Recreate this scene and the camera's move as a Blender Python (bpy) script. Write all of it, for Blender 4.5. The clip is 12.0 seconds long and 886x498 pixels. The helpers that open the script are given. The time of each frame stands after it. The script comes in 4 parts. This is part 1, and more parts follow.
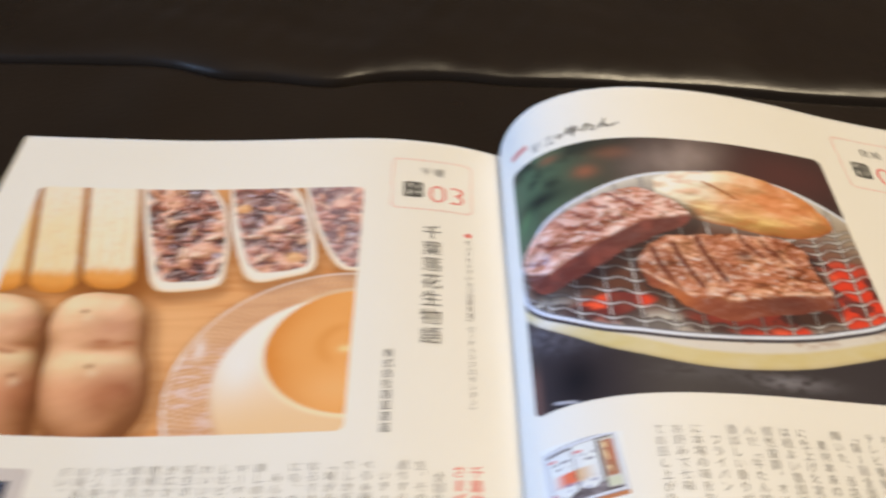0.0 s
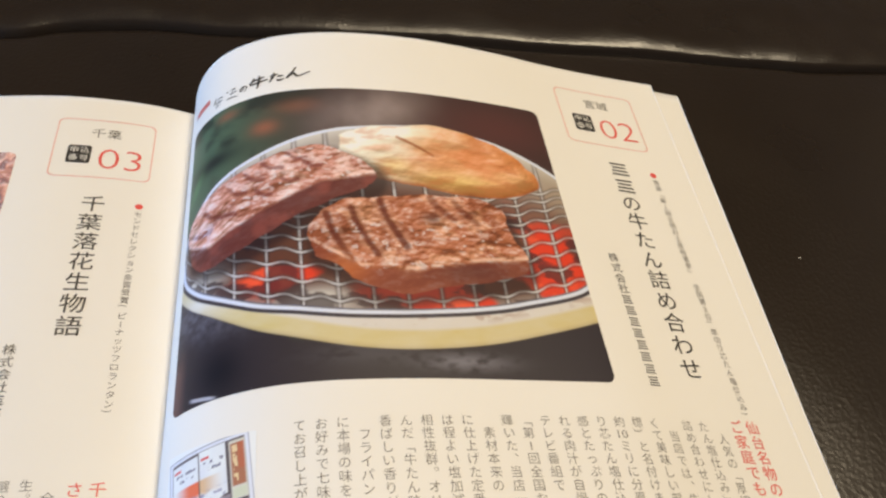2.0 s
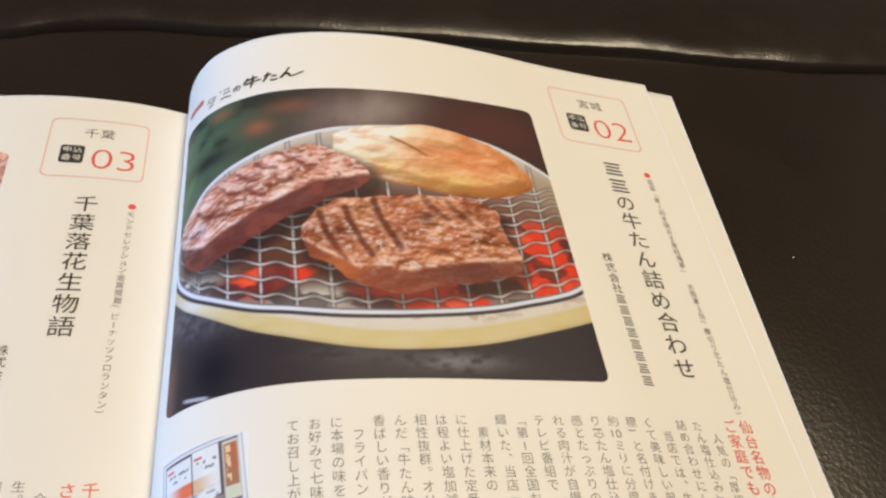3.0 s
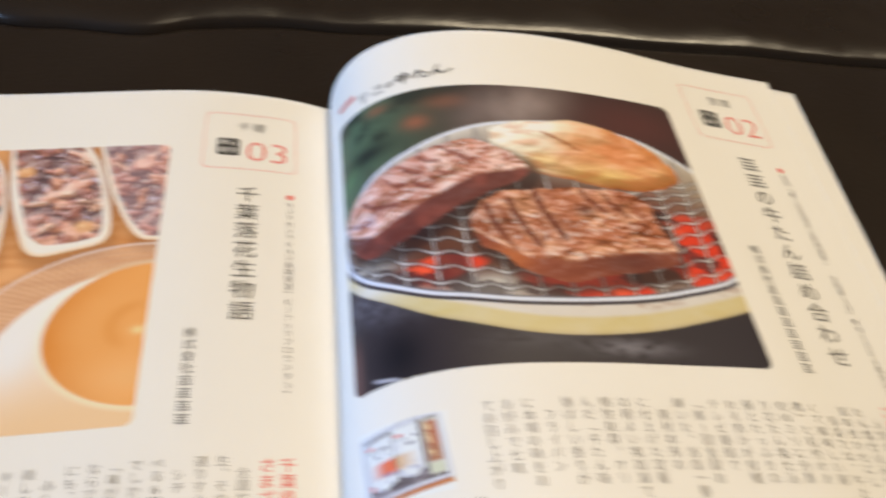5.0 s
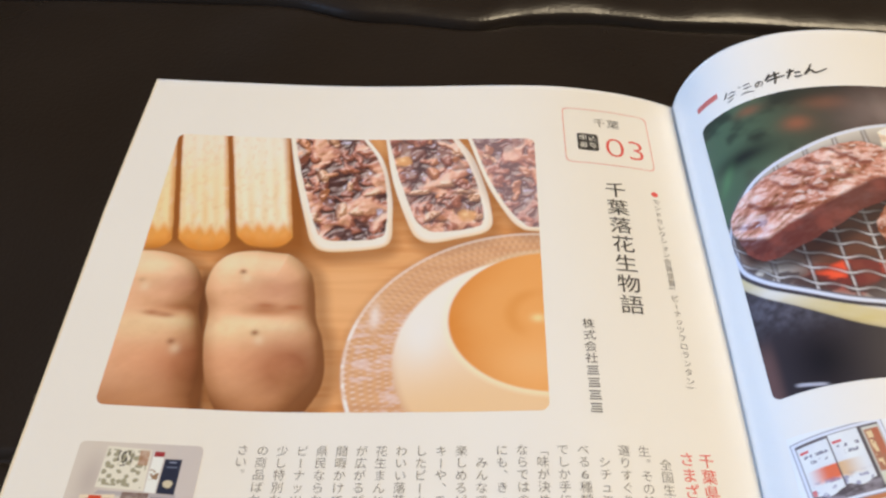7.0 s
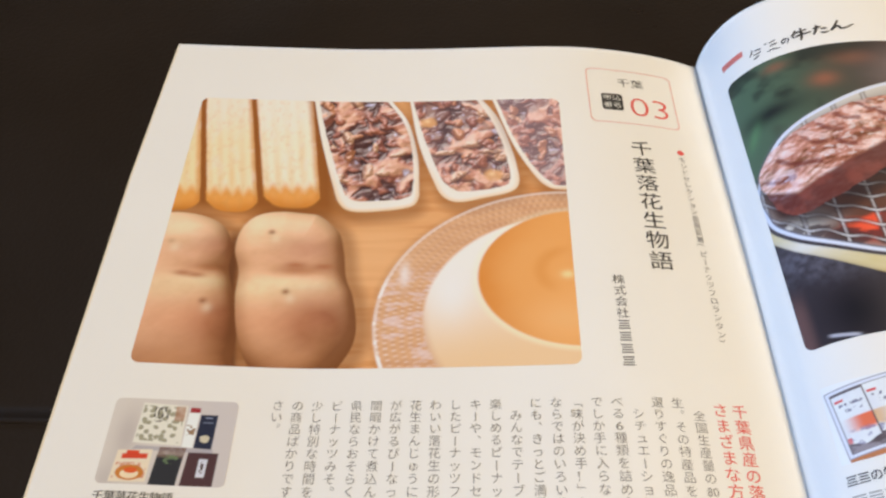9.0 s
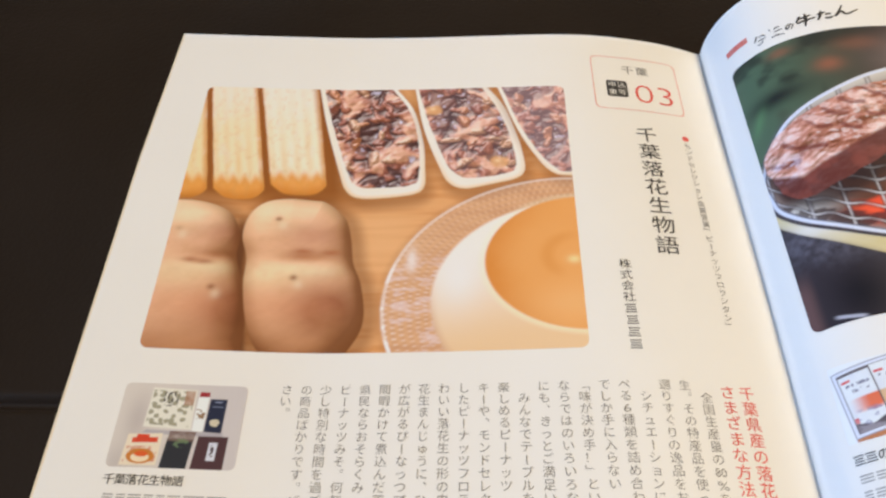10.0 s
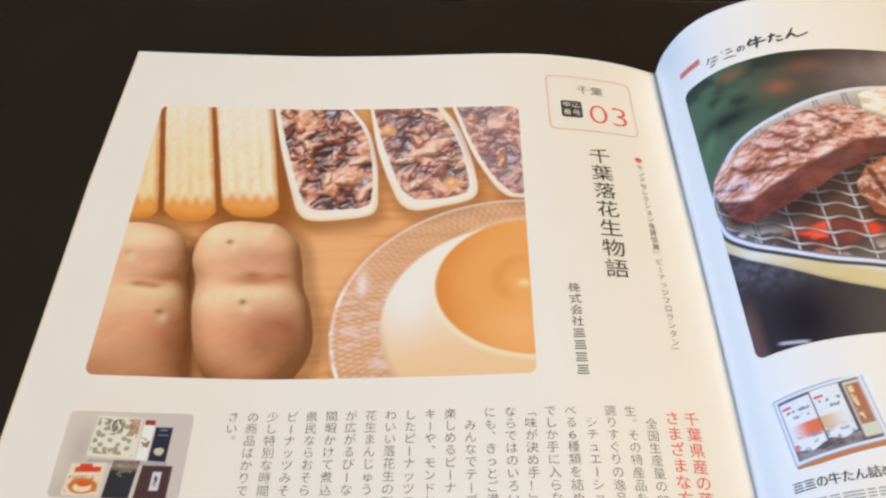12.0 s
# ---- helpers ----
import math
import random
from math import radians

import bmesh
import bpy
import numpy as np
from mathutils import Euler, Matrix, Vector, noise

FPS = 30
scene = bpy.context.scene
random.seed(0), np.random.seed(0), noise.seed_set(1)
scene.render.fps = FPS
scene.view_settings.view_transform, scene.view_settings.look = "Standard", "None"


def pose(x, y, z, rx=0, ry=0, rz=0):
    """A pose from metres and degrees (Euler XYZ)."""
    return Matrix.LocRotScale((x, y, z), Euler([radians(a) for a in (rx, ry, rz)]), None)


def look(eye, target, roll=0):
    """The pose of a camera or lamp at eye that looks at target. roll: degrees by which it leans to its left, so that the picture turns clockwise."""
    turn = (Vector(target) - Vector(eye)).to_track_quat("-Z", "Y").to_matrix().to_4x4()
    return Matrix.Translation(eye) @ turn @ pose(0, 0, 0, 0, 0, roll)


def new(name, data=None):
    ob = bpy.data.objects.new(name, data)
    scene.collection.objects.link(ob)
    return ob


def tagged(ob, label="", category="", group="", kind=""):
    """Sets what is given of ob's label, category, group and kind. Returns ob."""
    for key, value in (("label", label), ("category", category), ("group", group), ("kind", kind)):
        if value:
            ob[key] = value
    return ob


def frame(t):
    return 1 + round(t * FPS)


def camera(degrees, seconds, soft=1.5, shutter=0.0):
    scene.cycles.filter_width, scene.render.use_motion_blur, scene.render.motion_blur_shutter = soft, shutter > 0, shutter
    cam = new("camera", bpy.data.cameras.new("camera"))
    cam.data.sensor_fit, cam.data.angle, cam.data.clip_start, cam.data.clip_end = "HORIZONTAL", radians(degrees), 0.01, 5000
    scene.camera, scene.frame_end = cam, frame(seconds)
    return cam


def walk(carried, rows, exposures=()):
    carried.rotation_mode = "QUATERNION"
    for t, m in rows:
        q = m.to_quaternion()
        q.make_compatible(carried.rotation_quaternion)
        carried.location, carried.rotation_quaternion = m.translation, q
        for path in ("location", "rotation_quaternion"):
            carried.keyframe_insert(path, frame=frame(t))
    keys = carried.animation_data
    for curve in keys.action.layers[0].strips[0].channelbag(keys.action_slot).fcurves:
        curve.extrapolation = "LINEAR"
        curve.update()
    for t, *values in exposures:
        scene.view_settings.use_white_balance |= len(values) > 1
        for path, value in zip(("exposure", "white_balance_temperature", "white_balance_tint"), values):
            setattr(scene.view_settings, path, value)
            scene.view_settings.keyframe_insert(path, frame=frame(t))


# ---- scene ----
# ---- camera and its walk ----
cam = camera(53.6, 12.0, soft=2.4, shutter=0.7)
PATH = [
    (0, (-0.0242, -0.3092, 0.2758), (-0.0206, -0.0395, -0.0195), 0.84),
    (0.2, (-0.0052, -0.3045, 0.2610), (0.0053, -0.0285, -0.0283), 1.55),
    (0.5, (0.0051, -0.2941, 0.2619), (0.0489, -0.0274, -0.0329), 7.54),
    (0.7, (0.0252, -0.2878, 0.2544), (0.0740, -0.0254, -0.0435), 8.03),
    (1, (0.0420, -0.2852, 0.2471), (0.0962, -0.0256, -0.0523), 8.03),
    (1.5, (0.0492, -0.2839, 0.2442), (0.1066, -0.0258, -0.0560), 7.77),
    (2, (0.0504, -0.2849, 0.2451), (0.1097, -0.0277, -0.0554), 7.95),
    (2.5, (0.0512, -0.2843, 0.2450), (0.1116, -0.0272, -0.0554), 8.09),
    (4.3, (0.0387, -0.2888, 0.2452), (0.1017, -0.0339, -0.0565), 8.60),
    (4.5, (0.0308, -0.2895, 0.2471), (0.0921, -0.0351, -0.0555), 8.42),
    (4.8, (0.0175, -0.2911, 0.2467), (0.0746, -0.0347, -0.0549), 7.80),
    (5, (0.0024, -0.2885, 0.2483), (0.0554, -0.0318, -0.0539), 7.37),
    (5.2, (-0.0168, -0.2856, 0.2469), (0.0264, -0.0265, -0.0548), 6.09),
    (5.5, (-0.0420, -0.2846, 0.2463), (-0.0177, -0.0233, -0.0556), 3.34),
    (5.8, (-0.0591, -0.2839, 0.2525), (-0.0600, -0.0231, -0.0507), -1.22),
    (6, (-0.0701, -0.2838, 0.2508), (-0.0753, -0.0245, -0.0537), -1.00),
    (6.5, (-0.0888, -0.2852, 0.2478), (-0.0995, -0.0279, -0.0583), -0.45),
    (7, (-0.0846, -0.2875, 0.2482), (-0.0907, -0.0305, -0.0582), 0.07),
    (9, (-0.0932, -0.2943, 0.2434), (-0.1006, -0.0436, -0.0681), -0.72),
    (9.5, (-0.0943, -0.2958, 0.2431), (-0.1036, -0.0449, -0.0683), -0.77),
    (10, (-0.0953, -0.2982, 0.2418), (-0.1029, -0.0483, -0.0705), -1.02),
    (10.5, (-0.0917, -0.3013, 0.2403), (-0.1002, -0.0454, -0.0670), -0.18),
    (11, (-0.0909, -0.2975, 0.2459), (-0.0932, -0.0444, -0.0638), 0.97),
    (11.5, (-0.0844, -0.2951, 0.2450), (-0.0885, -0.0417, -0.0645), -0.18),
    (12, (-0.0846, -0.2916, 0.2469), (-0.0842, -0.0420, -0.0657), 0.35),
]
walk(cam, [(t, look(eye, target, roll)) for t, eye, target, roll in PATH])

# ---- world and light ----
world = bpy.data.worlds.new("world")
scene.world = world
world.use_nodes = True
sky = world.node_tree.nodes.new("ShaderNodeTexSky")
sky.sky_type = "NISHITA"
sky.sun_disc = False
sky.sun_elevation, sky.sun_rotation = radians(35), radians(90)
world.node_tree.links.new(sky.outputs[0], world.node_tree.nodes["Background"].inputs[0])
world.node_tree.nodes["Background"].inputs[1].default_value = 0.1


def area_lamp(name, eye, target, size, power, colour):
    data = bpy.data.lights.new(name, "AREA")
    data.shape, data.size, data.energy, data.color = "SQUARE", size, power, colour
    lamp = new(name, data)
    lamp.matrix_world = look(eye, target)
    return lamp


area_lamp("ceiling_lamp_light", (0.55, 0.10, 1.78), (0.50, 0.10, 0), 0.5, 31.8, (1.0, 0.832, 0.578))
area_lamp("window_light", (-2.26, -0.5, 0.68), (0, -0.1, 0.05), 0.85, 57, (0.395, 0.612, 1.0))


# ---- materials ----
def material(name, colour, rough=0.5, metal=0.0, coat=0.0, shine=0.5):
    mat = bpy.data.materials.new(name)
    mat.use_nodes = True
    bsdf = mat.node_tree.nodes["Principled BSDF"]
    bsdf.inputs["Base Color"].default_value = (*colour, 1)
    bsdf.inputs["Roughness"].default_value = rough
    bsdf.inputs["Metallic"].default_value = metal
    bsdf.inputs["Coat Weight"].default_value = coat
    bsdf.inputs["Specular IOR Level"].default_value = shine
    return mat, mat.node_tree.nodes, mat.node_tree.links, bsdf


def mottled(name, dark, light, scale, rough=0.5, bump=0.0, bump_scale=400.0, detail=4.0, distance=0.0002):
    """A two-tone surface: a broad mottle in the colour and a fine relief."""
    mat, nodes, links, bsdf = material(name, light, rough)
    co = nodes.new("ShaderNodeTexCoord")
    big = nodes.new("ShaderNodeTexNoise")
    big.inputs["Scale"].default_value, big.inputs["Detail"].default_value = scale, detail
    ramp = nodes.new("ShaderNodeMix")
    ramp.data_type = "RGBA"
    ramp.inputs[6].default_value, ramp.inputs[7].default_value = (*dark, 1), (*light, 1)
    links.new(co.outputs["Object"], big.inputs["Vector"])
    links.new(big.outputs["Fac"], ramp.inputs[0])
    links.new(ramp.outputs[2], bsdf.inputs["Base Color"])
    if bump:
        fine = nodes.new("ShaderNodeTexNoise")
        fine.inputs["Scale"].default_value, fine.inputs["Detail"].default_value = bump_scale, 3
        relief = nodes.new("ShaderNodeBump")
        relief.inputs["Strength"].default_value, relief.inputs["Distance"].default_value = bump, distance
        links.new(co.outputs["Object"], fine.inputs["Vector"])
        links.new(fine.outputs["Fac"], relief.inputs["Height"])
        links.new(relief.outputs["Normal"], bsdf.inputs["Normal"])
    return mat


PAPER = mottled("coated_paper", (0.80, 0.775, 0.735), (0.83, 0.81, 0.775), 30, 0.55, 0.08, 900, distance=0.00005)
PAPER_EDGE = mottled("paper_edges", (0.55, 0.52, 0.46), (0.78, 0.75, 0.69), 300, 0.8, 0.3, 1500)
COVER = mottled("cover_card", (0.55, 0.10, 0.08), (0.62, 0.13, 0.10), 20, 0.4)
INK = material("black_ink", (0.035, 0.032, 0.03), 0.45)[0]
INK_GREY = material("grey_ink", (0.14, 0.13, 0.12), 0.5)[0]
INK_PALE = material("pale_grey_ink", (0.38, 0.36, 0.34), 0.5)[0]
INK_RED = material("red_ink", (0.74, 0.10, 0.085), 0.45)[0]
INK_PINK = material("pink_red_line_ink", (0.74, 0.20, 0.17), 0.45)[0]
INK_LINE = material("pale_pink_line_ink", (0.78, 0.36, 0.32), 0.45)[0]
INK_WHITE = material("unprinted_white", (0.80, 0.78, 0.74), 0.45)[0]
PLASTER = mottled("brown_wall_covering", (0.36, 0.31, 0.25), (0.42, 0.37, 0.30), 3, 0.85, 0.1, 200)
BOARDS = mottled("floor_boards", (0.22, 0.12, 0.06), (0.34, 0.20, 0.11), 4, 0.4, 0.05, 80)
BASE_CLOTH = mottled("sofa_base_cloth", (0.015, 0.013, 0.012), (0.025, 0.022, 0.02), 40, 0.9, 0.2, 900)


def leather():
    mat, nodes, links, bsdf = material("dark_brown_leather", (0.02, 0.015, 0.011), 0.36, shine=0.4)
    co = nodes.new("ShaderNodeTexCoord")
    broad = nodes.new("ShaderNodeTexNoise")
    broad.inputs["Scale"].default_value, broad.inputs["Detail"].default_value = 9, 5
    mix = nodes.new("ShaderNodeMix")
    mix.data_type = "RGBA"
    mix.inputs[6].default_value, mix.inputs[7].default_value = (0.013, 0.0085, 0.0056, 1), (0.024, 0.016, 0.0105, 1)
    cells = nodes.new("ShaderNodeTexVoronoi")
    cells.inputs["Scale"].default_value = 620
    pores = nodes.new("ShaderNodeTexNoise")
    pores.inputs["Scale"].default_value, pores.inputs["Detail"].default_value = 430, 4
    add = nodes.new("ShaderNodeMath")
    add.operation = "ADD"
    relief = nodes.new("ShaderNodeBump")
    relief.inputs["Strength"].default_value, relief.inputs["Distance"].default_value = 0.18, 0.0004
    rough = nodes.new("ShaderNodeMapRange")
    rough.inputs["To Min"].default_value, rough.inputs["To Max"].default_value = 0.22, 0.36
    for n in (broad, cells, pores):
        links.new(co.outputs["Object"], n.inputs["Vector"])
    links.new(broad.outputs["Fac"], mix.inputs[0])
    links.new(mix.outputs[2], bsdf.inputs["Base Color"])
    links.new(broad.outputs["Fac"], rough.inputs["Value"])
    links.new(rough.outputs["Result"], bsdf.inputs["Roughness"])
    links.new(cells.outputs["Distance"], add.inputs[0])
    links.new(pores.outputs["Fac"], add.inputs[1])
    links.new(add.outputs[0], relief.inputs["Height"])
    links.new(relief.outputs["Normal"], bsdf.inputs["Normal"])
    return mat


LEATHER = leather()


def print_material(name):
    """Printed picture: the ink colours lie on the sheet's points; the coated paper gives the gloss."""
    mat, nodes, links, bsdf = material(name, (0.5, 0.5, 0.5), 0.45, shine=0.3)
    ink = nodes.new("ShaderNodeVertexColor")
    ink.layer_name = "ink"
    links.new(ink.outputs["Color"], bsdf.inputs["Base Color"])
    return mat


PRINT = print_material("printed_picture")


# ---- mesh helpers ----
def part(name, data, mat, parent=None, label="", smooth=False):
    """Links a bmesh or a (points, faces) pair as one mesh object under its parent."""
    mesh = bpy.data.meshes.new(name)
    if isinstance(data, bmesh.types.BMesh):
        data.to_mesh(mesh)
        data.free()
    else:
        mesh.from_pydata(np.asarray(data[0]).tolist(), [], np.asarray(data[1]).tolist() if isinstance(data[1], np.ndarray) else data[1])
    if mat:
        mesh.materials.append(mat)
    if smooth:
        mesh.polygons.foreach_set("use_smooth", [True] * len(mesh.polygons))
    mesh.update()
    ob = new(name, mesh)
    ob.parent = parent
    if label:
        tagged(ob, label)
    return ob


def box(bm, lo, hi, bevel=0.0):
    made = bmesh.ops.create_cube(bm, size=1)["verts"]
    for v in made:
        v.co = Vector([(a + b) / 2 + c * (b - a) for a, b, c in zip(lo, hi, v.co)])
    if bevel:
        edges = list({e for v in made for e in v.link_edges})
        bmesh.ops.bevel(bm, geom=edges, offset=bevel, segments=2, affect="EDGES")
    return bm


def box_part(name, lo, hi, mat, parent=None, bevel=0.0, label=""):
    return part(name, box(bmesh.new(), lo, hi, bevel), mat, parent, label)


def grid_faces(nu, nv):
    i = np.arange(nu * nv).reshape(nv, nu)
    return np.stack([i[:-1, :-1], i[:-1, 1:], i[1:, 1:], i[1:, :-1]], -1).reshape(-1, 4)


def spline(points, n=600):
    """A smooth line through points, sampled densely."""
    p = np.array(points, float)
    p = np.vstack([2 * p[0] - p[1], p, 2 * p[-1] - p[-2]])
    out = []
    for k in range(1, len(p) - 2):
        t = np.linspace(0, 1, n // (len(p) - 3), endpoint=False)[:, None]
        a, b, c, d = p[k - 1 : k + 3]
        out.append(0.5 * (2 * b + (c - a) * t + (2 * a - 5 * b + 4 * c - d) * t**2 + (3 * b - a - 3 * c + d) * t**3))
    return np.vstack(out + [p[-2:-1]])


# ---- the room, plain, round the sofa ----
def structure(name, lo, hi, mat, label, category):
    return tagged(box_part(name, lo, hi, mat), label, category, kind="structure")


structure("floor", (-2.4, -2.6, -0.50), (2.2, 2.9, -0.42), BOARDS, "brown wooden floor boards under the sofa", "floor")
structure("ceiling", (-2.4, -2.6, 1.90), (2.2, 2.9, 1.98), PLASTER, "plain light brown papered ceiling", "ceiling")
structure("wall_north", (-2.4, 2.8, -0.42), (2.2, 2.9, 1.90), PLASTER, "plain light brown papered wall", "wall")
structure("wall_south", (-2.4, -2.6, -0.42), (2.2, -2.5, 1.90), PLASTER, "plain light brown papered wall", "wall")
structure("wall_east", (2.1, -2.5, -0.42), (2.2, 2.8, 1.90), PLASTER, "plain light brown papered wall", "wall")
bm = bmesh.new()
for lo, hi in (((-2.4, -2.5, -0.42), (-2.3, -1.1, 1.9)), ((-2.4, 0.1, -0.42), (-2.3, 2.8, 1.9)),
               ((-2.4, -1.1, -0.42), (-2.3, 0.1, 0.2)), ((-2.4, -1.1, 1.18), (-2.3, 0.1, 1.9))):
    box(bm, lo, hi)
tagged(part("wall_west", bm, PLASTER), "plain light brown papered wall with a window opening", "wall", kind="structure")

# ---- the sofa seat ----
SEAM = spline([(-0.95, 0.085), (-0.6, 0.088), (-0.30, 0.083), (-0.20, 0.082), (-0.165, 0.079), (-0.136, 0.070), (-0.11, 0.068),
               (-0.078, 0.0635), (-0.055, 0.0685), (-0.02, 0.070), (0.015, 0.066), (0.06, 0.0635), (0.11, 0.0605), (0.165, 0.054),
               (0.215, 0.0485), (0.27, 0.041), (0.33, 0.037), (0.6, 0.04), (0.95, 0.045)], 1800)


def seam_y(x):
    return np.interp(x, SEAM[:, 0], SEAM[:, 1]) - 0.004


def waves(x, y, seed, scale, count=14):
    """A gentle, irregular swell: a sum of slanted sine waves."""
    rng = np.random.RandomState(seed)
    total = 0 * x
    for _ in range(count):
        turn, length, phase = rng.uniform(0, 6.28), scale * rng.uniform(0.5, 1.6), rng.uniform(0, 6.28)
        total = total + np.sin((x * np.cos(turn) + y * np.sin(turn)) * 6.28 / length + phase) / count**0.5
    return total


def spaced(lo, hi, a, b, fine, coarse):
    """Grid lines: fine between a and b, coarse outside."""
    return np.concatenate([np.arange(lo, a, coarse), np.arange(a, b, fine), np.arange(b, hi + coarse / 2, coarse)])


def seat_front():
    xs = spaced(-0.95, 0.95, -0.34, 0.38, 0.004, 0.03)
    away = np.concatenate([np.arange(0, 0.03, 0.0012), np.arange(0.03, 0.12, 0.003), np.arange(0.12, 0.23, 0.008), np.arange(0.23, 0.27, 0.0012), np.arange(0.27, 0.40, 0.008), np.arange(0.40, 0.62, 0.02)])
    x, d = np.meshgrid(xs, away)
    y = seam_y(x) - d
    z = -0.0010 + 0.0012 * waves(x, y, 3, 0.16) * np.clip(d / 0.05, 0, 1)
    pucker = 0.0016 * waves(x + 0.15 * d, 0 * y, 8, 0.085) * np.exp(-d / 0.06) * (1 - np.exp(-d / 0.012))
    z = z + pucker - 0.004 * np.exp(-(d / 0.0014) ** 1.3) - 0.0012 * np.exp(-d / 0.02)
    z = z - 0.0032 * np.exp(-(((y + 0.166) / 0.0016) ** 2)) * np.clip((-0.19 - x) / 0.02, 0, 1)
    return np.stack([x, y, z], -1).reshape(-1, 3), grid_faces(len(xs), len(away))


def seat_back():
    xs = spaced(-0.95, 0.95, -0.34, 0.38, 0.004, 0.03)
    away = np.concatenate([np.arange(0, 0.02, 0.0010), np.arange(0.02, 0.20, 0.004), np.arange(0.20, 0.5, 0.02)])
    x, d = np.meshgrid(xs, away)
    y = seam_y(x) + d - 0.0006
    lip = 0.0046 * (1 + 0.16 * waves(x, 0 * y, 5, 0.11) + 0.05 * waves(x, y, 6, 0.02))
    z = -0.0012 + lip * (1 - np.exp(-d / 0.0072)) + 0.0012 * waves(x, y, 12, 0.2) * np.clip(d / 0.03, 0, 1) - 0.004 * np.exp(-(d / 0.0009) ** 1.5)
    z = z + 0.004 * np.clip(d / 0.15, 0, 1) ** 2
    return np.stack([x, y, z], -1).reshape(-1, 3), grid_faces(len(xs), len(away))


sofa = tagged(new("sofa"), "dark brown leather sofa seat with a puckered seam", "sofa")
sofa.location = (0, -0.05, -0.42)
HOME = Matrix.Translation((0, 0.05, 0.42))


def sofa_part(name, data, mat, label="", smooth=False):
    ob = part(name, data, mat, sofa, label, smooth)
    ob.matrix_parent_inverse = HOME
    return ob


sofa_part("front_panel", seat_front(), LEATHER, "creased dark brown leather panel", True)
sofa_part("rear_panel", seat_back(), LEATHER, "dark brown leather panel with a raised fold", True)
sofa_part("base", box(bmesh.new(), (-0.94, -0.56, -0.42), (0.94, 0.55, -0.03), 0.02), BASE_CLOTH)

# ---- the magazine: the shape of its open pages ----
LEFT_TOP = spline([(-0.2112, 0.0126), (-0.190, 0.0118), (-0.165, 0.0110), (-0.137, 0.0103), (-0.108, 0.0107), (-0.080, 0.0118), (-0.060, 0.0124),
                   (-0.042, 0.0120), (-0.023, 0.0096), (-0.008, 0.0063), (0.0057, 0.0018)])
LEFT_LOW = spline([(-0.2112, 0.0118), (-0.190, 0.0108), (-0.165, 0.0093), (-0.140, 0.0084), (-0.110, 0.0095), (-0.080, 0.0113), (-0.058, 0.0130),
                   (-0.040, 0.0136), (-0.023, 0.0126), (-0.008, 0.0106), (0.0057, 0.0066)])
RIGHT_TOP = spline([(0.0057, 0.0020), (0.0065, 0.0100), (0.0088, 0.0175), (0.0128, 0.0247), (0.0190, 0.0313), (0.0280, 0.0366), (0.0405, 0.0407),
                    (0.0580, 0.0424), (0.0780, 0.0415), (0.099, 0.0386), (0.124, 0.0331), (0.148, 0.0265), (0.172, 0.0209), (0.1968, 0.0160)])
RIGHT_LOW = spline([(0.0057, 0.0060), (0.0066, 0.0128), (0.0096, 0.0200), (0.0160, 0.0266), (0.0250, 0.0319), (0.037, 0.0358),
                    (0.051, 0.0374), (0.067, 0.0371), (0.087, 0.0352), (0.109, 0.0321), (0.138, 0.0277), (0.159, 0.0227), (0.178, 0.0182), (0.1965, 0.0140)])
PAGE_W, PAGE_H = 218.0, 297.0


def by_length(line):
    run = np.concatenate([[0], np.cumsum(np.hypot(*np.diff(line, axis=0).T))])
    return run / run[-1], line


SHAPES = {"left": (by_length(LEFT_TOP), by_length(LEFT_LOW)), "right": (by_length(RIGHT_TOP), by_length(RIGHT_LOW))}


def lay(side, u, v, lift=0.0):
    """Where the point u mm across and v mm down a page lies; lift: millimetres above the paper."""
    u, v = np.asarray(u, float), np.asarray(v, float)

    def at(u, v):
        f = u / PAGE_W
        w = np.clip(v / 153.0, 0, 1.05)
        w = w * w * (3 - 2 * np.clip(w, 0, 1)) if side == "left" else w
        w = np.clip(w, 0, 1.05)
        (ra, a), (rb, b) = SHAPES[side]
        x = np.interp(f, ra, a[:, 0]) * (1 - w) + np.interp(f, rb, b[:, 0]) * w + np.minimum(u, 0) / 1000
        z = np.interp(f, ra, a[:, 1]) * (1 - w) + np.interp(f, rb, b[:, 1]) * w
        return np.stack([x, -v / 1000, z], -1)

    if side == "left":
        u = u - 2.1 * np.clip(v / 75, 0, 1) * np.clip(1 - u / 14, 0, 1)
    p = at(u, v)
    if np.any(lift):
        du, dv = at(u + 0.4, v) - at(u - 0.4, v), at(u, v + 0.4) - at(u, v - 0.4)
        n = np.cross(dv, du)
        n = n / np.linalg.norm(n, axis=-1, keepdims=True)
        p = p + n * (np.sign(n[..., 2:3]) + (n[..., 2:3] == 0)) * np.asarray(lift)[..., None] / 1000
    return p


magazine = tagged(new("magazine"), "open glossy food catalogue lying on a leather sofa", "magazine")


